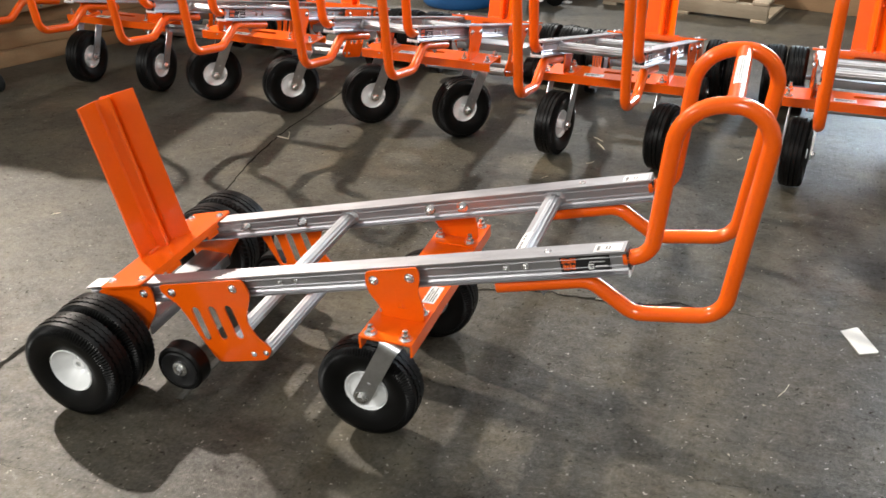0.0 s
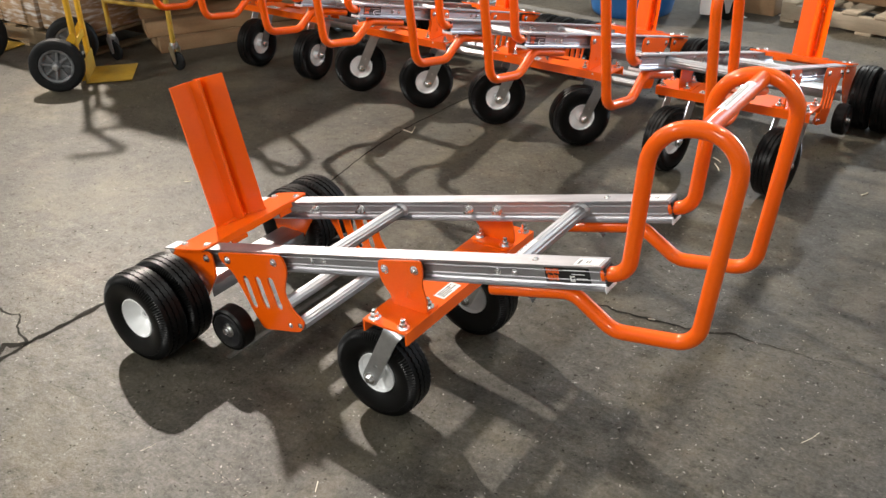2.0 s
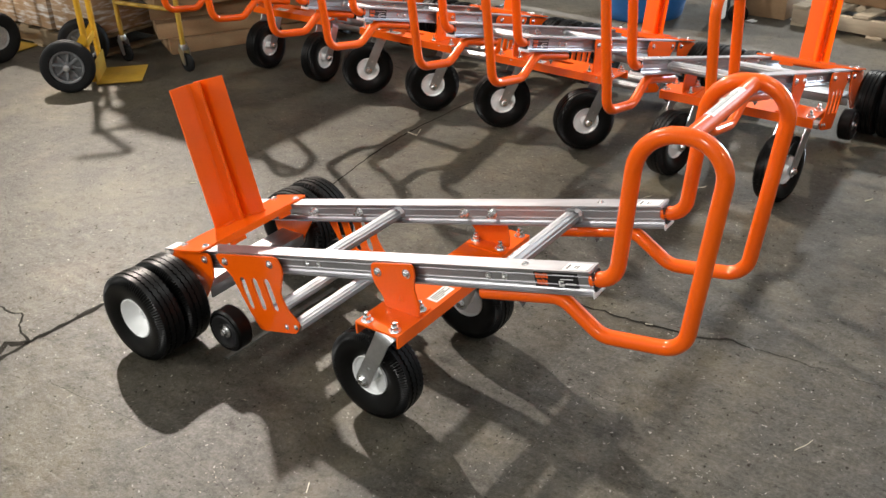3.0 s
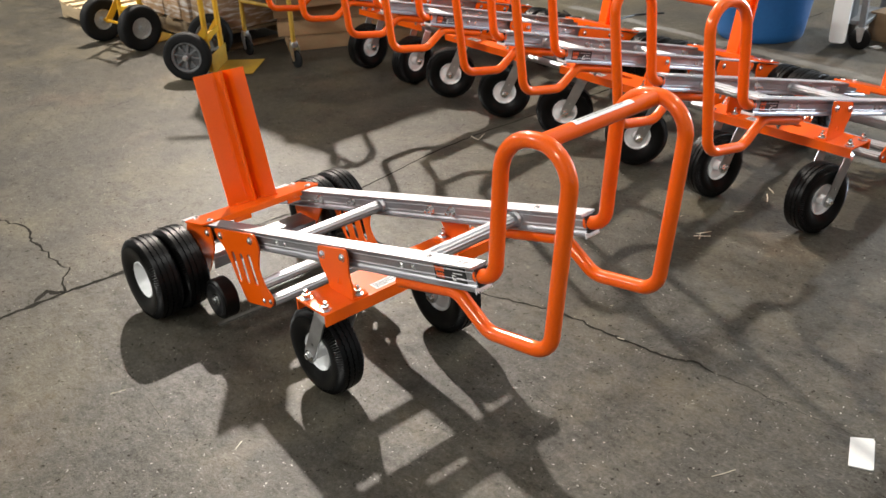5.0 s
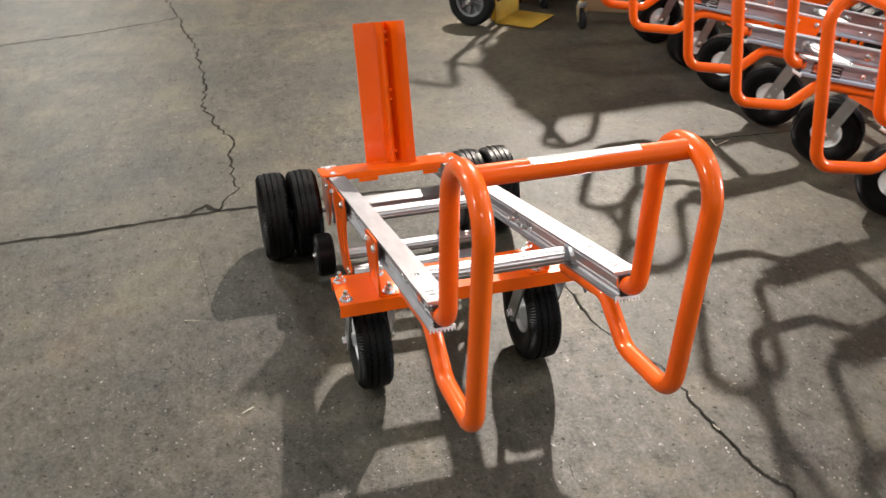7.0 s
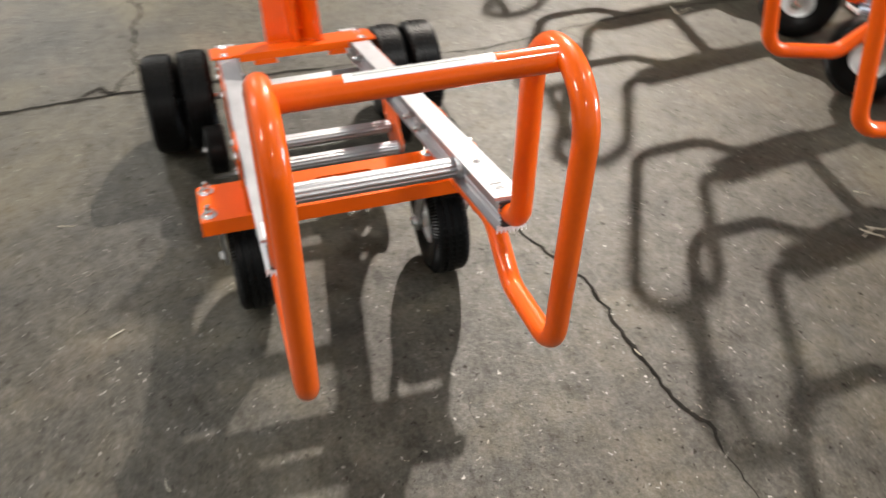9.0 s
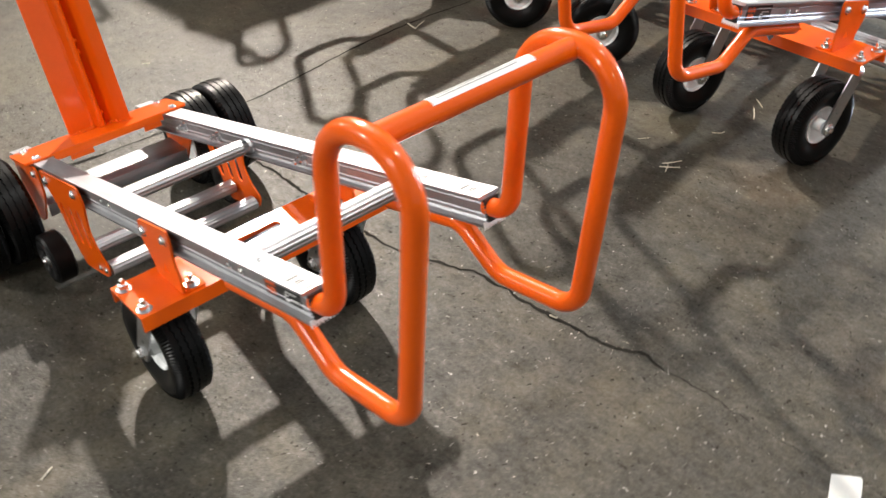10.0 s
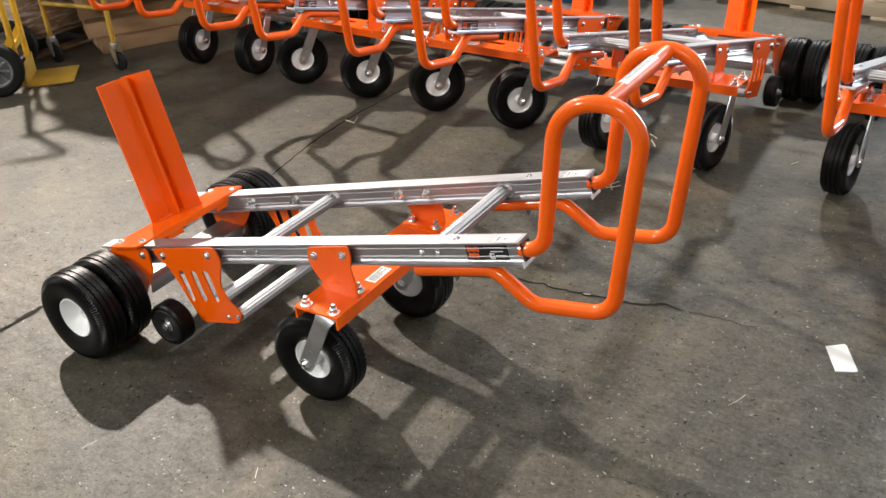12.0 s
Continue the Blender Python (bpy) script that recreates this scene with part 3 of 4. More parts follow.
def hand_truck(m, label, group=""):
    truck = thing("hand_truck", m, label, "hand truck", group)
    for s in (-1, 1):
        v = s * RAIL_Y
        part("rail", rail_bm(v), ALU, truck, "bright aluminium channel rail", smooth=20)
        # side plate with three slots, and the rear axle plate beside it
        face = s * (RAIL_Y + FLANGE / 2 + 0.001)
        part("side_plate", prism(bmesh.new(), SIDE_PLATE, SIDE_SLOTS, face, face + s * 0.005, R), ORANGE, truck, "orange slotted steel side plate", smooth=30)
        hang = rounded([(-0.895, 0.022), (-0.715, 0.022), (-0.726, -0.050), (-0.810, -0.135), (-0.845, -0.152), (-0.885, -0.140), (-0.905, -0.070)], 0.022)
        part("axle_plate", prism(bmesh.new(), hang, [], face, face + s * 0.005, R), ORANGE, truck, "orange steel axle hanger", smooth=30)
        # upright that carries the caster beam, with a foot
        up = [(-0.086, 0.452), (0.043, 0.485), (0.049, 0.460), (0.044, 0.418), (0.056, 0.378), (0.056, PLATE_TOP + 0.001), (-0.050, PLATE_TOP + 0.001), (-0.050, 0.362), (-0.078, 0.396), (-0.086, 0.42)]
        bm = prism(bmesh.new(), rounded(up, 0.010), [], face, face + s * 0.005)
        box(bm, -0.050, 0.056, min(face - s * 0.045, face), max(face - s * 0.045, face), PLATE_TOP + 0.0005, PLATE_TOP + 0.0055, bevel=0.0015)
        dent = [bm.verts.new(p) for p in ((-0.009, face + s * 0.005, PLATE_TOP + 0.030), (0.015, face + s * 0.005, PLATE_TOP + 0.030), (0.003, face + s * 0.005, PLATE_TOP + 0.052), (0.003, face + s * 0.011, PLATE_TOP + 0.035))]
        for i, j, k in ((0, 1, 3), (1, 2, 3), (2, 0, 3)):
            bm.faces.new((dent[i], dent[j], dent[k]))
        part("upright", bm, ORANGE, truck, "orange folded steel upright", smooth=30)
        # handle loop
        part("handle_loop", tube(bmesh.new(), filleted([(x, v, z) for x, _, z in LOOP], LOOP_R, 9), TUBE_R, 18), ORANGE, truck, "glossy orange bent tube handle", smooth=40)
        bm = bmesh.new()
        ragged = []
        for k in range(15):
            ragged.append((0.021 - 0.003 * k, 0.018 if k % 2 else 0.0145))
        prism(bm, [(b, a) for a, b in ragged] + [(-b, a) for a, b in ragged[::-1]], [], U1 + 0.0003, U1 + 0.005, lambda a, y, b: (y, v + a, b))
        for vert in bm.verts:
            vert.co = R(*vert.co)
        part("end_plug", bm, BLACK, truck, "black plastic rail end plug", smooth=None)
        teeth = [(0.0238 - 0.0034 * k, -0.0245 if k % 2 else -0.0325) for k in range(15)]
        bm = prism(bmesh.new(), [(0.0238, -0.019), *teeth, (-0.0238, -0.019)], [], U1 + 0.0003, U1 + 0.0035, lambda a, y, b: (y, v + a, b))
        for vert in bm.verts:
            vert.co = R(*vert.co)
        part("end_strip", bm, WHITE, truck, "bright toothed strip at the rail end", smooth=None)
        # bolts through the rails
        flip = OUT_N if s < 0 else OUT_P
        back = OUT_P if s < 0 else OUT_N
        for u in (-0.654, -0.464):
            part("bolt", M_BOLT, BOLT, truck, at=frame_at(u, face + s * 0.005, 0) @ flip)
            part("nut", M_NUT, BOLT, truck, at=frame_at(u, v - s * 0.0105, 0) @ back)
        for u in (-0.067, 0.025):
            part("bolt", M_BOLT, BOLT, truck, at=frame_at(u, face + s * 0.005, 0) @ flip)
            part("nut", M_NUT, BOLT, truck, at=frame_at(u, v - s * 0.0105, 0) @ back)
        for r in RUNGS:
            for d in (-0.022, 0.022):
                part("rivet", M_SMALL, BOLT, truck, at=frame_at(r + d, v + s * 0.0105, 0) @ flip)
        part("bolt", M_BOLT, BOLT, truck, at=frame_at(-0.745, face + s * 0.005, 0.002) @ flip)
        for u, w in ((-0.474, -0.192), (-0.436, -0.190)):
            part("rivet", M_SMALL, BOLT, truck, at=frame_at(u, face + s * 0.005, w) @ flip)
        part("rivet", M_SMALL, BOLT, truck, at=frame_at(0.350, v, RAIL_H / 2))
        part("screw", M_SCREW, ZINC, truck, at=Matrix.Translation((0.328, v, 0.462)) @ Matrix.Rotation(radians(180), 4, "X"))
        # white tag on the rail's top
        bm = box(bmesh.new(), 0.452, 0.510, v - 0.018, v + 0.014, RAIL_H / 2 + 0.0002, RAIL_H / 2 + 0.0009)
        for vert in bm.verts:
            vert.co = R(*vert.co)
        tag = part("tag", bm, PAPER, truck, "small white paper tag", smooth=None)
        bm = bmesh.new()
        for a, b, e in ((0.458, 0.464, 0.010), (0.476, 0.480, 0.006), (0.483, 0.486, 0.008)):
            box(bm, a, b, v - 0.004 - e, v - 0.004 + e, RAIL_H / 2 + 0.0010, RAIL_H / 2 + 0.0014)
        for vert in bm.verts:
            vert.co = R(*vert.co)
        part("print", bm, INK, tag, smooth=None)
        # rear wheels, two a side
        for y in (0.277, 0.373):
            spot = Matrix.Translation((AXLE_X, s * y, AXLE_Z)) @ Matrix.Rotation(radians(90 + 90 * s), 4, "Z") @ Matrix.Rotation(radians(37 * y * 100 * s), 4, "Y")
            w = part("wheel", M_REAR, RUBBER, truck, "black ribbed rubber tyre", at=spot)
            part("rim", M_BOWL, WHITE, w, "white painted steel bowl rim")
        # small wheel by the side plate
        spot = Matrix.Translation((-0.604, s * 0.252, 0.103))
        bm = lathe(bmesh.new(), [(0.052, -0.025), (0.060, -0.026), (0.066, -0.020), (0.066, 0.020), (0.060, 0.026), (0.052, 0.025)], 36, closed=True)
        small = part("stair_wheel", bm, RUBBER, truck, "small black rubber stair wheel", at=spot)
        bm = lathe(bmesh.new(), [(0, -0.019), (0.024, -0.019), (0.030, -0.024), (0.049, -0.028), (0.0525, -0.026), (0.0525, 0.026), (0.049, 0.028), (0.030, 0.024), (0.024, 0.019), (0, 0.019)], 36)
        part("hub", bm, BLACK, small, "glossy black hub")
        bm = lathe(bmesh.new(), [(0, -0.036), (0.007, -0.036), (0.0075, -0.029), (0.0125, -0.031), (0.0125, -0.024), (0.021, -0.023), (0.021, -0.018), (0, -0.018)], 18, m=Matrix.Scale(-s, 4, (0, 1, 0)))
        part("axle_bolt", bm, BOLT, small)
        # caster beam bolts
        for x, y in ((-0.045, 0.285), (0.040, 0.285), (-0.045, 0.193), (0.040, 0.183)):
            part("nut", M_NUT, BOLT, truck, at=Matrix.Translation((x, s * y, PLATE_TOP + (0.0055 if y < 0.25 else 0.0005))))
    # rungs
    for r in RUNGS:
        part("rung", rung_bm(r, -0.002, RAIL_Y - 0.0105), ALU_CROSS, truck, "ribbed aluminium rung", smooth=20)
    bm = bmesh.new()
    grid = [[bm.verts.new(R(RUNGS[1] + 1.12 * 0.0202 * math.cos(a), y, -0.002 + 0.92 * 0.0202 * math.sin(a))) for a in (radians(70 + 20 * k) for k in range(5))] for y in (-0.140, -0.052)]
    for k in range(4):
        bm.faces.new((grid[0][k], grid[0][k + 1], grid[1][k + 1], grid[1][k]))
    stick = part("rung_sticker", bm, PAPER, truck, "small white printed sticker")
    bm = bmesh.new()
    for y in (-0.132, -0.119, -0.108, -0.090, -0.076):
        q = [bm.verts.new(R(RUNGS[1] + 1.12 * 0.0206 * math.cos(a), yy, -0.002 + 0.92 * 0.0206 * math.sin(a))) for a, yy in ((radians(95), y), (radians(95), y + 0.009), (radians(112), y + 0.009), (radians(112), y))]
        bm.faces.new(q)
    part("print", bm, INK, stick, smooth=None)
    part("rung", rung_bm(-0.446, -0.193, RAIL_Y + 0.019, collar=False), ALU_CROSS, truck, "ribbed aluminium rung", smooth=20)
    part("rung", rung_bm(-0.545, -0.165, RAIL_Y + 0.019, collar=False), ALU_CROSS, truck, "ribbed aluminium rung", smooth=20)
    # rear cross channel and axle
    bm = bmesh.new()
    box(bm, -0.826, -0.732, -RAIL_Y - 0.019, RAIL_Y + 0.019, 0.166, 0.171, bevel=0.001)
    box(bm, -0.826, -0.821, -RAIL_Y - 0.019, RAIL_Y + 0.019, 0.135, 0.166, bevel=0.001)
    box(bm, -0.737, -0.732, -RAIL_Y - 0.019, RAIL_Y + 0.019, 0.135, 0.166, bevel=0.001)
    part("cross_channel", bm, ALU_CROSS, truck, "wide aluminium cross channel")
    part("axle", tube(bmesh.new(), [(AXLE_X, -0.374, AXLE_Z), (AXLE_X, 0.374, AXLE_Z)], 0.0095), ZINC, truck)
    # base plate with its lips, and the toe plate welded on it
    bm = bmesh.new()
    top = RAIL_H / 2 + 0.001
    outline = rounded([(-0.868, -0.224), (-0.735, -0.224), (-0.735, 0.224), (-0.868, 0.224)], 0.012)
    prism(bm, outline, [], top, top + 0.006, lambda a, y, b: R(a, b, y))
    work = box(bmesh.new(), -0.741, -0.735, -0.150, 0.150, top - 0.014, top)
    box(work, -0.868, -0.862, -0.150, 0.150, top - 0.030, top)
    for v0, v1 in ((-0.112, -0.052), (0.092, 0.140)):
        box(work, -0.7405, -0.7345, v0, v1, top - 0.027, top - 0.0145)
    for vert in work.verts:
        vert.co = R(*vert.co)
    spare = bpy.data.meshes.new("spare")
    work.to_mesh(spare)
    work.free()
    bm.from_mesh(spare)
    bpy.data.meshes.remove(spare)
    part("base_plate", bm, ORANGE, truck, "orange folded steel base plate")
    bm = bmesh.new()
    t0, c, wd = -0.846, 0.014, 0.080
    section = [(t0, c - wd), (t0 + 0.001, c - 0.020), (t0 + 0.006, c - 0.013), (t0 + 0.024, c - 0.008), (t0 + 0.031, c - 0.004), (t0 + 0.034, c + 0.002), (t0 + 0.031, c + 0.008), (t0 + 0.024, c + 0.011), (t0 - 0.002, c + 0.013), (t0 - 0.004, c + 0.019), (t0 + 0.010, c + 0.023), (t0 + 0.064, c + 0.068)]
    thick = 0.006
    back = [(a - thick, b) for a, b in section]
    rows = []
    for k in range(9):
        w = top + 0.006 + (0.472 - top - 0.006) * k / 8
        rows.append([bm.verts.new(R(a, b, w)) for a, b in section + back[::-1]])
    n = len(rows[0])
    for r0, r1 in zip(rows, rows[1:]):
        for k in range(n):
            bm.faces.new((r0[k], r0[(k + 1) % n], r1[(k + 1) % n], r1[k]))
    for e in (rows[0], rows[-1]):
        for k in range(n // 2 - 1):
            bm.faces.new((e[k], e[k + 1], e[n - 2 - k], e[n - 1 - k]))
    part("toe_plate", bm, ORANGE, truck, "orange steel toe plate with a folded rib", smooth=28)
    rnd = random.Random(17)
    line = [R(t0 + 0.002, c - wd + 0.004 + 0.0033 * k, top + 0.0066) for k in range(49)]
    part("weld_bead", tube(bmesh.new(), line, 0.0032, 8), ORANGE, truck)
    for start, count in ((c - 0.055, 6), (c + 0.026, 7)):
        bm = bmesh.new()
        for k in range(count):
            lump = Matrix.Translation(R(t0 + 0.012 + (0.055 * k / count if start > c else 0) + rnd.uniform(-0.001, 0.001), start + 0.0075 * k, top + 0.0075)) @ Matrix.Rotation(rnd.uniform(-0.5, 0.5), 4, "Z")
            r = rnd.uniform(0.0048, 0.0064)
            lathe(bm, [(0, -r), (r * 0.75, -r * 0.62), (r, 0), (r * 0.75, r * 0.62), (0, r)], 10, m=lump)
        part("weld_stitch", bm, ORANGE, truck, "lumpy orange weld stitches")
    for w, v in ((0.462, 0.006), (0.440, 0.016), (0.415, 0.016), (0.262, 0.016), (0.232, 0.015), (0.066, 0.016)):
        lump = lathe(bmesh.new(), [(0, -0.008), (0.006, -0.005), (0.0078, 0), (0.006, 0.005), (0, 0.008)], 10, m=Matrix.Translation(R(t0 + 0.004, c + v, w)) @ Matrix.Rotation(w * 20, 4, "X"))
        part("weld_spot", lump, ORANGE, truck)
    for u in (-0.852, -0.750):
        for v in (-0.205, 0.205):
            part("bolt", M_BOLT, BOLT, truck, at=frame_at(u, v * 0.92, top + 0.006))
    # caster beam: a channel with a slot
    bm = bmesh.new()
    prism(bm, [(-0.068, -0.303), (0.062, -0.303), (0.062, 0.303), (-0.068, 0.303)], [slot_ring(-0.020, -0.050, -0.020, 0.050, 0.013)], PLATE_TOP - 0.006, PLATE_TOP, lambda a, y, b: (a, b, y))
    box(bm, -0.068, -0.063, -0.303, 0.303, PLATE_TOP - 0.034, PLATE_TOP - 0.0055)
    box(bm, 0.057, 0.062, -0.303, 0.303, PLATE_TOP - 0.034, PLATE_TOP - 0.0055)
    bmesh.ops.remove_doubles(bm, verts=bm.verts, dist=0.0002)
    part("caster_beam", bm, ORANGE, truck, "orange channel beam over the casters", smooth=25)
    note = part("sticker", box(bmesh.new(), 0.018, 0.050, -0.128, -0.050, PLATE_TOP + 0.0002, PLATE_TOP + 0.0008), PAPER, truck, "white printed sticker", smooth=None)
    bm = bmesh.new()
    for x, y0, y1 in ((0.024, -0.122, -0.060), (0.030, -0.122, -0.072), (0.036, -0.122, -0.056), (0.042, -0.122, -0.084)):
        box(bm, x, x + 0.0028, y0, y1, PLATE_TOP + 0.0010, PLATE_TOP + 0.0014)
    part("print", bm, INK, note, smooth=None)
    # handle bar with its long sticker
    part("handle_bar", tube(bmesh.new(), [(0.668, -RAIL_Y + 0.004, 0.917), (0.668, RAIL_Y - 0.004, 0.917)], TUBE_R, 18), ORANGE, truck, "glossy orange tube handle bar")
    bm = bmesh.new()
    grid = [[bm.verts.new((0.668 + (TUBE_R + 0.0004) * math.sin(a), y, 0.917 + (TUBE_R + 0.0004) * math.cos(a))) for a in (radians(-38 + 19 * k) for k in range(5))] for y in (-0.088, 0.090)]
    for k in range(4):
        bm.faces.new((grid[0][k], grid[0][k + 1], grid[1][k + 1], grid[1][k]))
    label_ob = part("bar_sticker", bm, PAPER, truck, "long white printed sticker")
    bm = bmesh.new()
    for a0, y0, y1 in ((-22, -0.078, 0.040), (-8, -0.078, 0.075), (6, -0.078, 0.062)):
        q = [bm.verts.new((0.668 + (TUBE_R + 0.0007) * math.sin(radians(a)), y, 0.917 + (TUBE_R + 0.0007) * math.cos(radians(a)))) for a, y in ((a0, y0), (a0, y1), (a0 + 5, y1), (a0 + 5, y0))]
        bm.faces.new(q)
    part("print", bm, INK, label_ob, smooth=None)
    # maker's plate on the outer face of each rail
    for s in (-1, 1):
        y = s * (RAIL_Y + 0.0106)
        bm = box(bmesh.new(), 0.374, 0.482, min(y, y + s * 0.0006), max(y, y + s * 0.0006), -0.019, 0.019)
        for vert in bm.verts:
            vert.co = R(*vert.co)
        plate = part("name_plate", bm, BLACK, truck, "black printed name plate", smooth=None)
        y += s * 0.0007
        for pname, pm, cuts in (("emblem", LOGO, [(0.378 + 0.0064 * k, 0.3832 + 0.0064 * k, 0.002 + 0.0012 * (k % 2), 0.0145 - 0.001 * (k % 3)) for k in range(5)] + [(0.380 + 0.0068 * k, 0.3856 + 0.0068 * k, -0.0125 - 0.001 * (k % 2), -0.001 - 0.0012 * (k % 2)) for k in range(4)]), ("print", PAPER, ((0.434, 0.437, -0.015, -0.002), (0.437, 0.446, -0.015, -0.012), (0.437, 0.446, -0.005, -0.002), (0.443, 0.446, -0.011, -0.008), (0.450, 0.476, -0.011, -0.007), (0.438, 0.470, 0.001, 0.003), (0.420, 0.474, 0.010, 0.012)))):
            bm = bmesh.new()
            for a, b, e, f in cuts:
                if s > 0:
                    a, b = 0.856 - b, 0.856 - a
                box(bm, a, b, min(y, y + s * 0.0005), max(y, y + s * 0.0005), e, f)
            for vert in bm.verts:
                vert.co = R(*vert.co)
            part(pname, bm, pm, plate, smooth=None)
    caster(truck, Matrix.Translation((-0.005, -0.218, PLATE_TOP)), SWIVEL[0])
    caster(truck, Matrix.Translation((-0.005, 0.224, PLATE_TOP)), SWIVEL[1])
    return truck


SWIVEL = (0.0, 0.0)
MAIN = pose(-0.6, 1.795, 0, 0, 0, 1.3)
truck = hand_truck(MAIN, "orange and aluminium convertible hand truck standing alone on concrete")
# the row behind: place of the beam's middle, turn, swivel of both casters
ROW = ((-3.000, 3.665, -92, 185, 184), (-2.155, 3.60, -94, 141, 141), (-1.295, 3.55, -94, 139, 143), (-0.465, 3.485, -92.3, 172, 172), (0.465, 3.47, -91, 175, 173))
for rx, ry, turn, s0, s1 in ROW:
    other = copy_thing(truck, pose(rx, ry, 0, 0, 0, turn))
    tagged(other, "orange and aluminium convertible hand truck parked in a row", group="row of hand trucks")
    for ob, swing in zip([o for o in other.children if o.name.startswith("caster") and "beam" not in o.name], (s0, s1)):
        ob.matrix_basis = ob.matrix_basis @ Matrix.Rotation(radians(swing), 4, "Z")


# ---- floor marks ----
EDGES = []


def crack(points, width, seed, rough=0.012):
    """A ragged crack along a run of floor places, as one thin sheet of dirt lying in it."""
    rnd = random.Random(seed)
    run = []
    for (x0, y0), (x1, y1) in zip(points, points[1:]):
        n = max(2, int(math.hypot(x1 - x0, y1 - y0) / 0.016))
        run += [(x0 + (x1 - x0) * k / n, y0 + (y1 - y0) * k / n) for k in range(n)]
    run.append(points[-1])
    bm, rows, sway, swell = bmesh.new(), [], 0.0, 1.0
    for i, (x, y) in enumerate(run):
        a, b = run[max(i - 1, 0)], run[min(i + 1, len(run) - 1)]
        d = Vector((b[0] - a[0], b[1] - a[1])).normalized()
        n = Vector((-d.y, d.x))
        sway = 0.80 * sway + rnd.uniform(-rough, rough) * 0.7
        swell = 0.62 * swell + 0.38 * rnd.choice((0.4, 0.7, 1.0, 1.3, 2.0))
        w = 1.25 * width * swell * (0.3 if i in (0, len(run) - 1) else 1)
        c = Vector((x, y)) + n * (sway + rnd.uniform(-rough, rough) * 0.25)
        rows.append((bm.verts.new((*(c + n * w / 2), 0.0012)), bm.verts.new((*(c - n * w / 2), 0.0012))))
    for (a, b), (c, d) in zip(rows, rows[1:]):
        bm.faces.new((a, b, d, c))
    EDGES.extend(((x, y, width) for x, y in run if -4 < x < 1.4 and 0.3 < y < 4))
    part("crack", bm, CRACK, floor, "dark ragged crack in the concrete", smooth=None)


crack([(-1.60, -3.0), (-1.735, 0.2), (-1.755, 0.80), (-1.79, 1.22), (-1.785, 1.9)], 0.015, 3, 0.004)
crack([(-1.785, 1.9), (-1.775, 2.45), (-1.83, 2.75), (-1.88, 3.0), (-1.90, 3.3), (-1.89, 3.8), (-1.92, 6.5)], 0.006, 4, 0.004)
crack([(-1.79, 1.23), (-1.95, 1.29), (-2.25, 1.28), (-2.45, 1.30), (-2.65, 1.24), (-2.93, 1.20), (-3.15, 1.21), (-3.85, 1.17), (-4.15, 1.12), (-4.5, 1.08), (-5.33, 0.94), (-7.0, 0.9)], 0.0062, 5)
crack([(-1.77, 2.20), (-1.3, 2.22), (-0.74, 2.245), (-0.66, 2.272), (-0.52, 2.336), (-0.42, 2.338), (-0.31, 2.342), (-0.19, 2.362), (-0.12, 2.375), (-0.055, 2.405), (0.02, 2.404)], 0.0065, 7, 0.008)
crack([(0.02, 2.404), (0.14, 2.404), (0.26, 2.412)], 0.0015, 8, 0.008)
crack([(0.26, 2.412), (0.40, 2.42), (0.9, 2.45), (2.6, 2.5)], 0.0011, 12, 0.008)
crack([(-4.5, 1.09), (-4.31, 0.61), (-4.25, 0.32), (-4.1, -0.6)], 0.006, 9)
crack([(-1.79, 1.23), (-1.84, 1.18), (-1.80, 1.12)], 0.016, 11)
for seed, hair in enumerate(([(-1.75, 1.07), (-1.658, 1.10), (-1.526, 1.145), (-1.35, 1.158), (-1.188, 1.174), (-1.05, 1.20)], [(-1.06, 1.18), (-0.996, 1.172), (-0.841, 1.152), (-0.742, 1.123)], [(-0.546, 1.128), (-0.57, 1.18)], [(-0.258, 1.964), (-0.21, 1.958), (-0.173, 1.964)], [(-0.10, 1.20), (-0.06, 1.26), (-0.05, 1.31)], [(0.05, 1.62), (0.13, 1.66), (0.24, 1.67)])):
    crack(hair, 0.0007, 30 + seed, 0.003)

# worn pale paint line
bm = bmesh.new()
rnd = random.Random(4)
rows = []
for k in range(90):
    x = -3.4 + 0.06 * k
    y = 5.44 - 0.128 * (x + 2.3)
    rows.append((bm.verts.new((x, y - 0.045 + rnd.uniform(-0.012, 0.012), 0.0010)), bm.verts.new((x, y + 0.045 + rnd.uniform(-0.012, 0.012), 0.0010))))
for k, ((a, b), (c, d)) in enumerate(zip(rows, rows[1:])):
    bm.faces.new((a, b, d, c))
LINE = surface("worn_line_paint", (0.05, 0.047, 0.040), (0.17, 0.16, 0.14), (0.6, 0.8), 9, 60, 0.15, 0.001)
part("painted_line", bm, LINE, floor, "worn pale painted floor line", smooth=None)


def slip(name, corners, z, material, label, category):
    """A flat scrap lying on the floor, slightly thick."""
    bm = bmesh.new()
    low = [bm.verts.new((x, y, 0.0003)) for x, y in corners]
    high = [bm.verts.new((x, y, z + 0.0015 * (k % 2))) for k, (x, y) in enumerate(corners)]
    n = len(corners)
    bm.faces.new(low[::-1])
    bm.faces.new(high)
    for k in range(n):
        bm.faces.new((low[k], low[(k + 1) % n], high[(k + 1) % n], high[k]))
    tagged(part(name, bm, material, smooth=None), label, category)


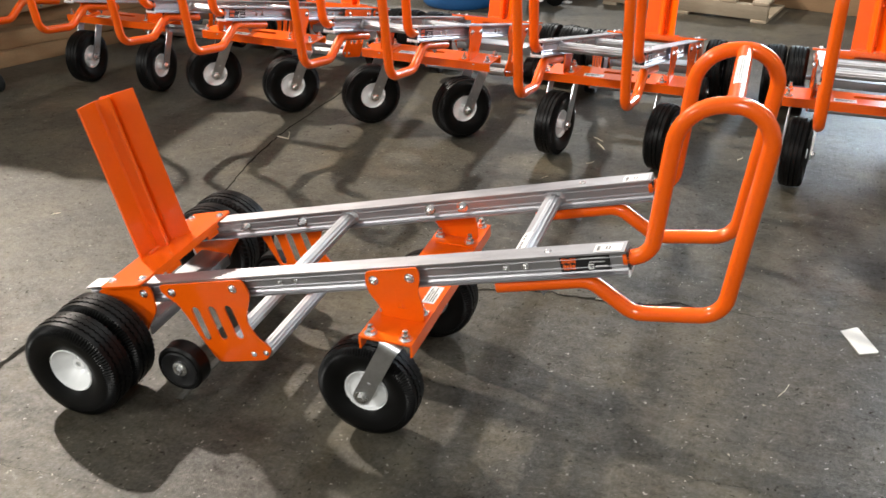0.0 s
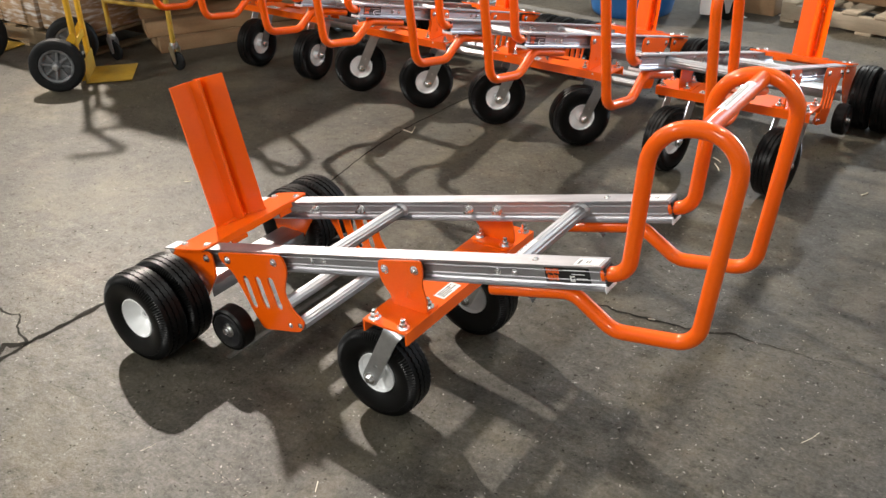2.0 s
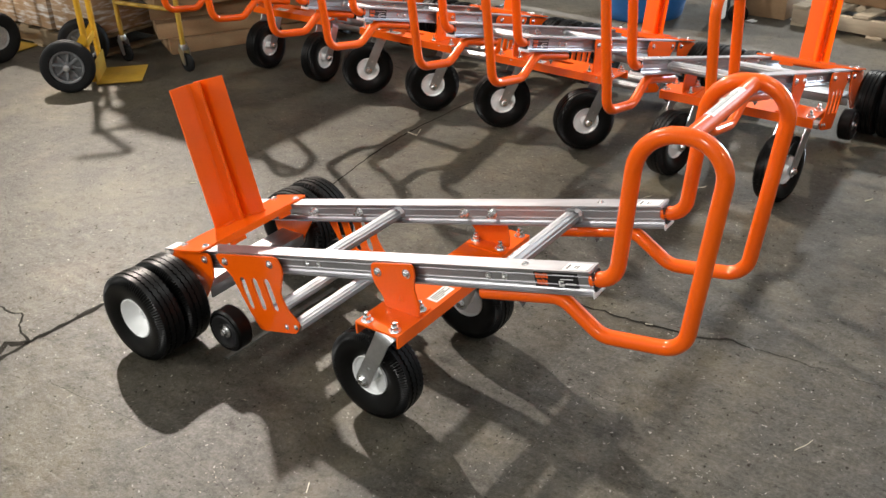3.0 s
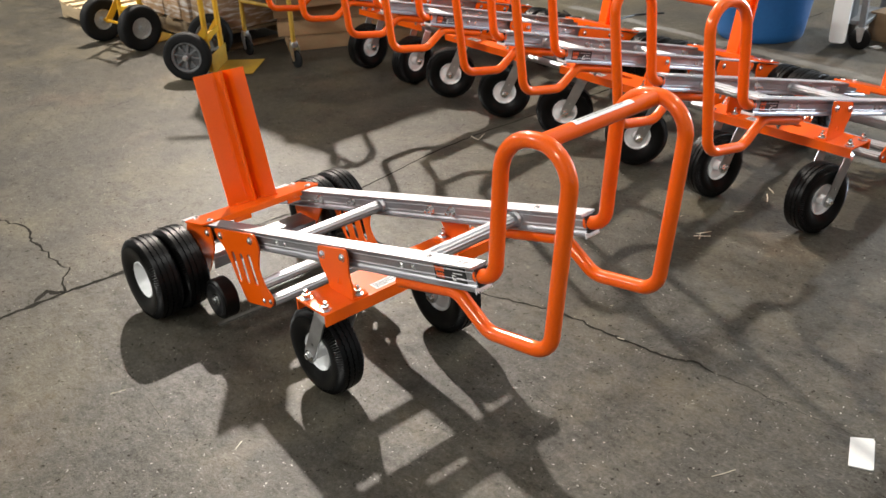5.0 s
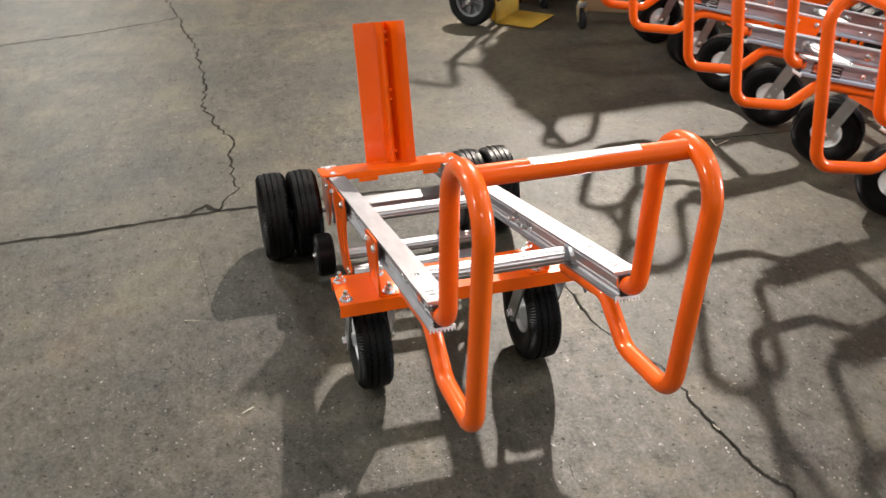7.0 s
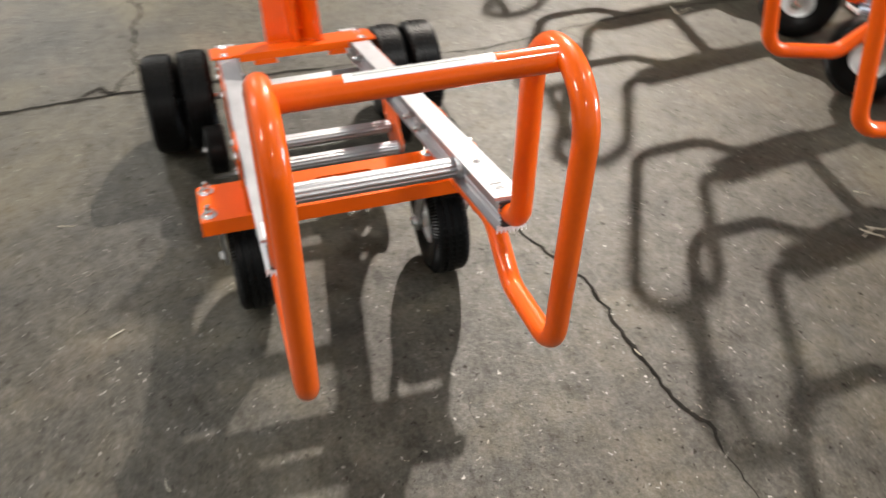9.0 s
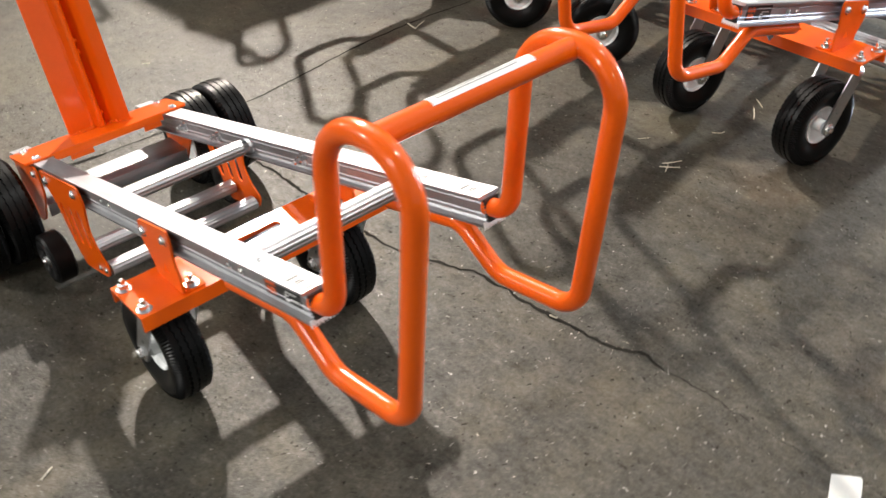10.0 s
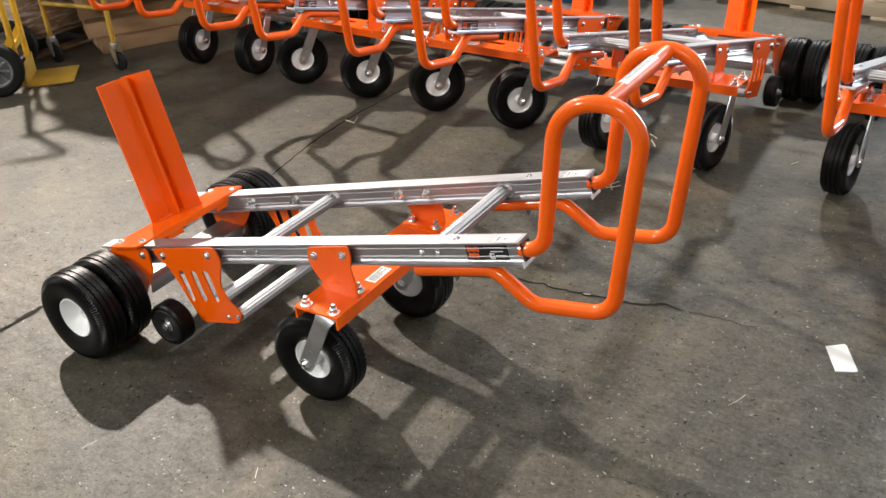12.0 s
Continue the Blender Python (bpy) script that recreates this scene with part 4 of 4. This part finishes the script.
slip("paper_tag", [(0.418, 2.408), (0.461, 2.440), (0.468, 2.436), (0.517, 2.331), (0.513, 2.325), (0.467, 2.303)], 0.002, PAPER, "blank white paper tag lying on the concrete", "tag")
slip("paper_scrap", [(-1.285, 5.86), (-1.235, 5.845), (-1.215, 5.885), (-1.255, 5.91)], 0.006, PAPER, "crumpled white paper scrap on the concrete", "paper scrap")
slip("paper_scrap", [(-1.06, 6.03), (-1.03, 6.02), (-1.02, 6.05), (-1.05, 6.06)], 0.005, PAPER, "small white paper scrap by a pallet", "paper scrap")
slip("paper_scrap", [(-2.61, 5.31), (-2.55, 5.29), (-2.51, 5.33), (-2.53, 5.36), (-2.59, 5.35)], 0.012, PAPER, "crumpled white tissue behind the row of trucks", "paper scrap")
# Thin sheet that makes a pale streak on the floor under the truck.
slip("wood_strip", [(-1.226, 1.506), (-1.208, 1.508), (-1.210, 1.98), (-1.228, 1.98)], 0.004, LINE, "thin pale streak on the floor under the hand truck", "strip")


def straw(x0, y0, x1, y1, r=0.0014, bend=0.004):
    r *= 0.55
    mid = ((x0 + x1) / 2 + bend, (y0 + y1) / 2 - bend, 0.004)
    bm = tube(bmesh.new(), filleted([(x0, y0, r), mid, (x1, y1, r)], (0.05,), 4), r, 5)
    tagged(part("straw_bit", bm, STRAW), "dry pale straw bit lying on the concrete", "straw", "loose straw")


for bit in ((-0.545, 3.58, -0.505, 3.52, 0.004), (-0.575, 3.64, -0.53, 3.605, 0.003), (-0.535, 3.095, -0.505, 3.148, 0.003), (-0.63, 1.239, -0.648, 1.268, 0.0025), (0.265, 2.036, 0.29, 2.098), (-1.90, 3.222, -1.84, 3.211, 0.004), (-1.875, 3.285, -1.84, 3.21, 0.003), (0.03, 3.574, 0.047, 3.607, 0.004), (-3.70, 2.93, -3.66, 2.95), (-2.32, 2.282, -2.30, 2.30, 0.003), (-0.68, 3.16, -0.66, 3.19), (-0.285, 2.350, -0.265, 2.356, 0.003), (-1.1, 1.1, -1.09, 1.14), (-0.2, 1.35, -0.17, 1.36)):
    straw(*bit)

for bit in ((-0.53, 3.075, -0.485, 3.115, 0.003), (-0.525, 3.11, -0.50, 3.065, 0.003), (-0.545, 3.355, -0.52, 3.385, 0.003, 0.014)):
    straw(*bit)

cable = filleted([(-3.32, 5.42, 0.006), (-3.13, 5.31, 0.006), (-2.96, 5.30, 0.006), (-2.85, 5.39, 0.006), (-2.85, 5.64, 0.006), (-2.73, 5.80, 0.006)], (0.08, 0.1, 0.08, 0.08), 6)
tagged(part("cable", tube(bmesh.new(), cable, 0.006, 8), BLACK), "thin black cable lying loose on the concrete", "cable")

# grit that lies about near the truck
rnd = random.Random(21)
PATCHES = [(rnd.uniform(-2.6, 1.0), rnd.uniform(0.7, 3.3), rnd.choice((0.04, 0.08, 0.15))) for k in range(22)]
bm = bmesh.new()
for k in range(1400):
    if k < 380:
        x, y = rnd.uniform(-3.4, 1.2), rnd.uniform(0.5, 3.6)
    elif k < 480:
        x, y = rnd.gauss(-3.33, 0.10), rnd.gauss(3.33, 0.06)
    elif k < 900:
        cx, cy, wide = PATCHES[k % len(PATCHES)]
        x, y = rnd.gauss(cx, wide), rnd.gauss(cy, wide)
    else:
        ex, ey, _ = rnd.choice(EDGES)
        x, y = ex + rnd.gauss(0, 0.014), ey + rnd.gauss(0, 0.014)
    r, a = rnd.choice((0.0006, 0.0008, 0.0010, 0.0013, 0.0020)), rnd.uniform(0, 6.3)
    long = r * rnd.choice((1, 1, 1.5, 2.5, 4))
    ring = [bm.verts.new((x + f * math.cos(a + q), y + f * math.sin(a + q), 0.0002)) for q, f in ((0, long), (1.57, r * rnd.uniform(0.5, 1)), (3.14, long * rnd.uniform(0.5, 1)), (4.71, r * rnd.uniform(0.5, 1)))]
    tip = bm.verts.new((x, y, r * 0.8))
    for i in range(4):
        bm.faces.new((ring[i], ring[(i + 1) % 4], tip))
tagged(part("floor_grit", bm, GRIT, smooth=None), "pale sawdust grit scattered on the concrete", "grit", kind="stuff")


# ---- things behind ----
def spoked_wheel(parent, at, radius, width, spoked=True):
    rim = radius * (0.62 if spoked else 0.45)
    w = part("wheel", tyre_mesh("wheel", radius, width, rim, False), OLDRUBBER, parent, "dusty black tyre", at=at)
    w.data.materials[0] = OLDRUBBER
    if not spoked:
        steel = part("rim", rim_mesh("rim", rim, width, 0.01), DUSTY, w, "dusty grey-white steel rim")
        steel.data.materials[0] = DUSTY
        return w
    bm = lathe(bmesh.new(), [(rim * 0.86, -width * 0.30), (rim * 0.94, -width * 0.38), (rim * 1.01, -width * 0.38), (rim * 1.01, width * 0.38), (rim * 0.94, width * 0.38), (rim * 0.86, width * 0.30)], 40, closed=True)
    lathe(bm, [(rim * 0.86, -0.004), (rim * 0.86, 0.004), (0, 0.004), (0, -0.004)], 40)
    lathe(bm, [(0, -width * 0.55), (0.017, -width * 0.55), (0.024, -width * 0.3), (0.024, width * 0.3), (0.017, width * 0.55), (0, width * 0.55)], 20)
    part("hub", bm, GREYHUB, w, "grey cast eight-spoke hub")
    spoke = link_mesh("spoke", box(bmesh.new(), 0.020, rim * 0.87, -0.012, 0.012, -0.007, 0.007, bevel=0.002), GREYHUB, 30)
    for y in (-1, 1):
        cap = lathe(bmesh.new(), [(0, width * 0.55 * y), (0.0165, width * 0.55 * y), (0.0165, width * 0.72 * y), (0.012, width * 0.80 * y), (0, width * 0.80 * y)], 20)
        part("axle_cap", cap, ZINC, w, "bright zinc axle cap")
    for k in range(8):
        part("spoke", spoke, GREYHUB, w, at=Matrix.Rotation(math.pi * k / 4, 4, "Y"))
    return w


def yellow_truck(m, gauge, radius, spoked, label, grips):
    truck = thing("hand_truck", m, label, "hand truck", "yellow hand trucks")
    bm = bmesh.new()
    box(bm, 0.0, 0.235, -0.155, 0.155, 0.004, 0.010, bevel=0.002)
    box(bm, -0.006, 0.0, -0.155, 0.155, 0.004, 0.12, bevel=0.002)
    part("toe_plate", bm, DULLYELLOW, truck, "scuffed yellow steel toe plate")
    for s in (-1, 1):
        tip = (0.078, s * 0.135, 1.25) if grips else (-0.026, s * 0.135, 0.86)
        knee = (-0.024, s * 0.135, 0.96 if grips else 0.5)
        part("upright", tube(bmesh.new(), filleted([(-0.022, s * 0.135, 0.02), knee, tip], (0.3,), 6), 0.0165, 12), YELLOW, truck, "worn yellow tube upright")
        part("wheel_bracket", prism(bmesh.new(), rounded([(-0.034, 0.285), (-0.010, 0.285), (-0.010, 0.245), (-0.098, radius - 0.016), (-0.128, radius - 0.018), (-0.134, radius + 0.010)], 0.015), [], s * 0.150, s * 0.156), YELLOW, truck)
        spoked_wheel(truck, Matrix.Translation((-0.115, s * gauge / 2, radius)) @ Matrix.Rotation(0.4 + s, 4, "Y"), radius, 0.07 if spoked else 0.085, spoked)
        if grips:
            part("grip", tube(bmesh.new(), filleted([(0.066, s * 0.135, 1.22), (0.082, s * 0.134, 1.285), (-0.10, s * 0.118, 1.305)], (0.03,), 6), 0.0145, 12), YELLOW, truck, "yellow tube grip bent backwards")
    for z in (0.22, 0.52, 0.82):
        part("cross_bar", box(bmesh.new(), -0.030, -0.018, -0.135, 0.135, z - 0.018, z + 0.018, bevel=0.002), YELLOW, truck)
    part("axle", tube(bmesh.new(), [(-0.115, -gauge / 2 - 0.030, radius), (-0.115, gauge / 2 + 0.030, radius)], 0.010, 10), YELLOW, truck)
    return truck


yellow_truck(pose(-3.925, 2.985, 0, 0, 0, 46), 0.47, 0.142, True, "worn yellow steel hand truck with grey spoked wheels", True)
yellow_truck(pose(-4.985, 2.925, 0, 0, 0, 98), 0.48, 0.150, False, "yellow hand truck with pneumatic tyres on dusty rims", False)


def stock_cart():
    cart = thing("stock_cart", pose(0, 0, 0), "yellow tube frame cart on small casters", "cart")
    legs = ((-3.59, 3.315), (-4.08, 3.262), (-3.72, 4.75), (-4.21, 4.70))
    for x, y in legs:
        part("leg", tube(bmesh.new(), [(x, y, 0.150), (x, y, 1.05)], 0.0145, 12), DULLYELLOW, cart, "scuffed yellow tube leg")
        bm = bmesh.new()
        lathe(bm, [(0, -0.02), (0.022, -0.02), (0.026, 0), (0.022, 0.012), (0, 0.012)], 16, m=Matrix.Translation((x, y, 0.143)) @ Matrix.Rotation(radians(90), 4, "X"))
        for s in (-1, 1):
            prism(bm, rounded([(x - 0.022, 0.132), (x + 0.022, 0.132), (x + 0.030, 0.05), (x + 0.018, 0.036), (x + 0.002, 0.05)], 0.008), [], y + s * 0.021, y + s * 0.024)
        fork = part("caster", bm, ZINC, cart, "small zinc swivel caster")
        bm = lathe(bmesh.new(), [(0, -0.010), (0.018, -0.014), (0.044, -0.012), (0.052, -0.007), (0.052, 0.007), (0.044, 0.012), (0.018, 0.014), (0, 0.010)], 28, m=Matrix.Translation((x + 0.018, y, 0.052)))
        part("wheel", bm, OLDRUBBER, fork, "dark rubber caster wheel")
    for i, j, z in ((0, 1, 0.345), (0, 1, 1.03), (2, 3, 1.03), (0, 2, 1.03), (1, 3, 1.03)):
        part("rail", tube(bmesh.new(), [(*legs[i], z), (*legs[j], z)], 0.0125, 12), DULLYELLOW, cart)
    return cart


stock_cart()


def carton(m, size, label, open_end=False, group=""):
    """A board carton with walls, and flaps that meet along its top."""
    x, y, z = size
    t = 0.004
    ob = thing("carton", m, label, "cardboard box", group)
    bm = bmesh.new()
    if open_end:
        box(bm, 0, x, 0, y, 0, t)
        box(bm, 0, x, 0, t, t, z - t)
        box(bm, 0, x, y - t, y, t, z - t)
        box(bm, 0.12, 0.13, t, y - t, t, z - t)
    else:
        box(bm, 0, x, 0, y, 0, z - t, bevel=0.004)
    part("body", bm, CARD, ob, smooth=25)
    for a, b in ((0.001, y / 2 - 0.002), (y / 2 + 0.002, y - 0.001)):
        part("flap", box(bmesh.new(), 0.001, x - 0.001, a, b, z - t + 0.0005, z + 0.0005), CARD, ob, smooth=None)
    return ob


z = 0.0
for dx, dy, turn, hollow, high in ((0.03, 0.02, 63, False, 0.085), (-0.05, 0.0, 58, False, 0.092), (-0.15, 0.04, 54, True, 0.088), (0.02, -0.03, 66, False, 0.086), (-0.17, 0.09, 50, True, 0.09), (0.04, 0.04, 60, False, 0.09)):
    carton(pose(-3.975 + dx + 0.02, 3.455 + dy, z, 0, 0, turn), (1.25, 0.33, high), "long flat brown carton with an open end in a stack" if hollow else "long flat brown carton lying in a stack", hollow, "stacked long cartons")
    z += high + 0.003
for k in range(6):
    carton(pose(-3.60 + 0.012 * (k % 3), 3.19 + 0.015 * (k % 2), z, 0, 0, 90 + (k % 3)), (1.25, 0.58, 0.160), "wide brown carton piled on long flat cartons", False, "piled wide cartons")
    z += 0.161


def pallet(m, long, deep, label, wood=WOOD, boards=6):
    ob = thing("pallet", m, label, "pallet", "wooden pallets")
    for y in (0.0, deep / 2 - 0.02, deep - 0.04):
        part("stringer", box(bmesh.new(), 0, long, y, y + 0.04, 0.018, 0.105, bevel=0.003), wood, ob)
    for z0 in (0.0, 0.106):
        for k in range(boards if z0 else 3):
            n = boards if z0 else 3
            x = (long - 0.095) * k / (n - 1)
            part("board", box(bmesh.new(), x, x + 0.095, -0.004, deep + 0.004, z0, z0 + 0.0175, bevel=0.002), wood, ob)
    return ob


pallet(pose(-6.25, 2.86, 0), 1.0, 0.46, "short pale pine skid beside yellow hand truck", PINE)
pallet(pose(-5.47, 3.17, 0), 1.22, 1.05, "dark pine pallet under a wrapped load")
load = thing("wrapped_load", pose(-5.46, 3.18, 0.1245), "stacked cartons bound in clear stretch wrap on pallet", "pallet load")
rnd = random.Random(8)
for k in range(3):
    for i in range(3):
        for j in range(2):
            if j and 0 < i < 2:
                continue
            o = rnd.uniform(-0.012, 0.012)
            part("carton", box(bmesh.new(), 0.40 * i + 0.004 + o, 0.40 * i + 0.396 + o, 0.50 * j + 0.004 + o, 0.50 * j + 0.496 + o, 0.27 * k, 0.27 * k + 0.268, bevel=0.012), WRAP, load)

pallet(pose(-1.02, 5.915, 0, 0, 0, -11.5), 1.05, 0.95, "pine pallet with worn boards behind the row", GREYPINE)
carton(pose(-0.78, 6.10, 0.126, 0, 0, -14), (0.46, 0.40, 0.26), "pale brown carton resting on a pine pallet")
carton(pose(-1.38, 6.02, 0, 0, 0, -6), (0.30, 0.26, 0.17), "small brown carton on the concrete beside a pallet")
carton(pose(-0.20, 6.20, 0, 0, 0, -13.5), (1.5, 0.6, 0.34), "large long brown carton lying on the concrete")

drum = thing("drum", pose(-1.93, 5.73, 0), "blue plastic drum standing on concrete", "drum")
bm = lathe(bmesh.new(), [(0, 0.0), (0.246, 0.0), (0.258, 0.012), (0.266, 0.05), (0.290, 0.20), (0.302, 0.30), (0.306, 0.315), (0.306, 0.335), (0.304, 0.35), (0.306, 0.55), (0.310, 0.565), (0.310, 0.585), (0.305, 0.60), (0.292, 0.86), (0.270, 0.90), (0.245, 0.90), (0.240, 0.885), (0, 0.885)], 56, m=Matrix.Scale(-1, 4, (0, 0, 1)) @ Matrix.Rotation(radians(90), 4, "X") @ Matrix.Scale(-1, 4, (0, 1, 0)))
for v in bm.verts:
    v.co.z = abs(v.co.z)
part("body", bm, BLUE, drum)
for x in (-0.14, 0.14):
    bm = lathe(bmesh.new(), [(0, 0), (0.03, 0), (0.03, 0.014), (0.02, 0.018), (0, 0.018)], 20)
    for v in bm.verts:
        v.co = (v.co.x + x, v.co.z, 0.885 + v.co.y)
    part("bung", bm, BLACK, drum)

bin_cart = thing("rolling_bin", pose(-1.405, 5.75, 0, 0, 0, 12), "white panelled rolling bin on black casters", "cart")
part("panel", prism(bmesh.new(), rounded([(-0.065, 0.03), (0.030, 0.03), (0.034, 0.25), (0.052, 0.5), (0.060, 1.0), (-0.040, 1.0), (-0.050, 0.5), (-0.062, 0.25)], 0.02), [], -0.02, 0.0), WHITE, bin_cart, "glossy white end panel")
part("side_panel", box(bmesh.new(), 0.006, 0.026, 0.001, 0.19, 0.06, 1.0, bevel=0.003), BLACK, bin_cart, "dark side panel")
for y in (0.01, 0.47):
    part("post", box(bmesh.new(), 0.085, 0.120, y - 0.017, y + 0.018, 0.13, 1.0, bevel=0.003), GREYHUB, bin_cart, "grey steel post")
    bm = bmesh.new()
    for s in (-1, 1):
        prism(bm, rounded([(0.075, 0.135), (0.130, 0.135), (0.115, 0.05), (0.095, 0.045)], 0.008), [], y + s * 0.022, y + s * 0.025)
    box(bm, 0.072, 0.132, y - 0.028, y + 0.028, 0.124, 0.131)
    fork = part("caster", bm, ZINC, bin_cart, "zinc caster fork")
    part("wheel", lathe(bmesh.new(), [(0, -0.014), (0.05, -0.017), (0.062, -0.010), (0.062, 0.010), (0.05, 0.017), (0, 0.014)], 30, m=Matrix.Translation((0.102, y, 0.062))), RUBBER, fork)
part("deck", box(bmesh.new(), -0.06, 0.12, 0.03, 0.45, 0.135, 0.16, bevel=0.003), GREYHUB, bin_cart)
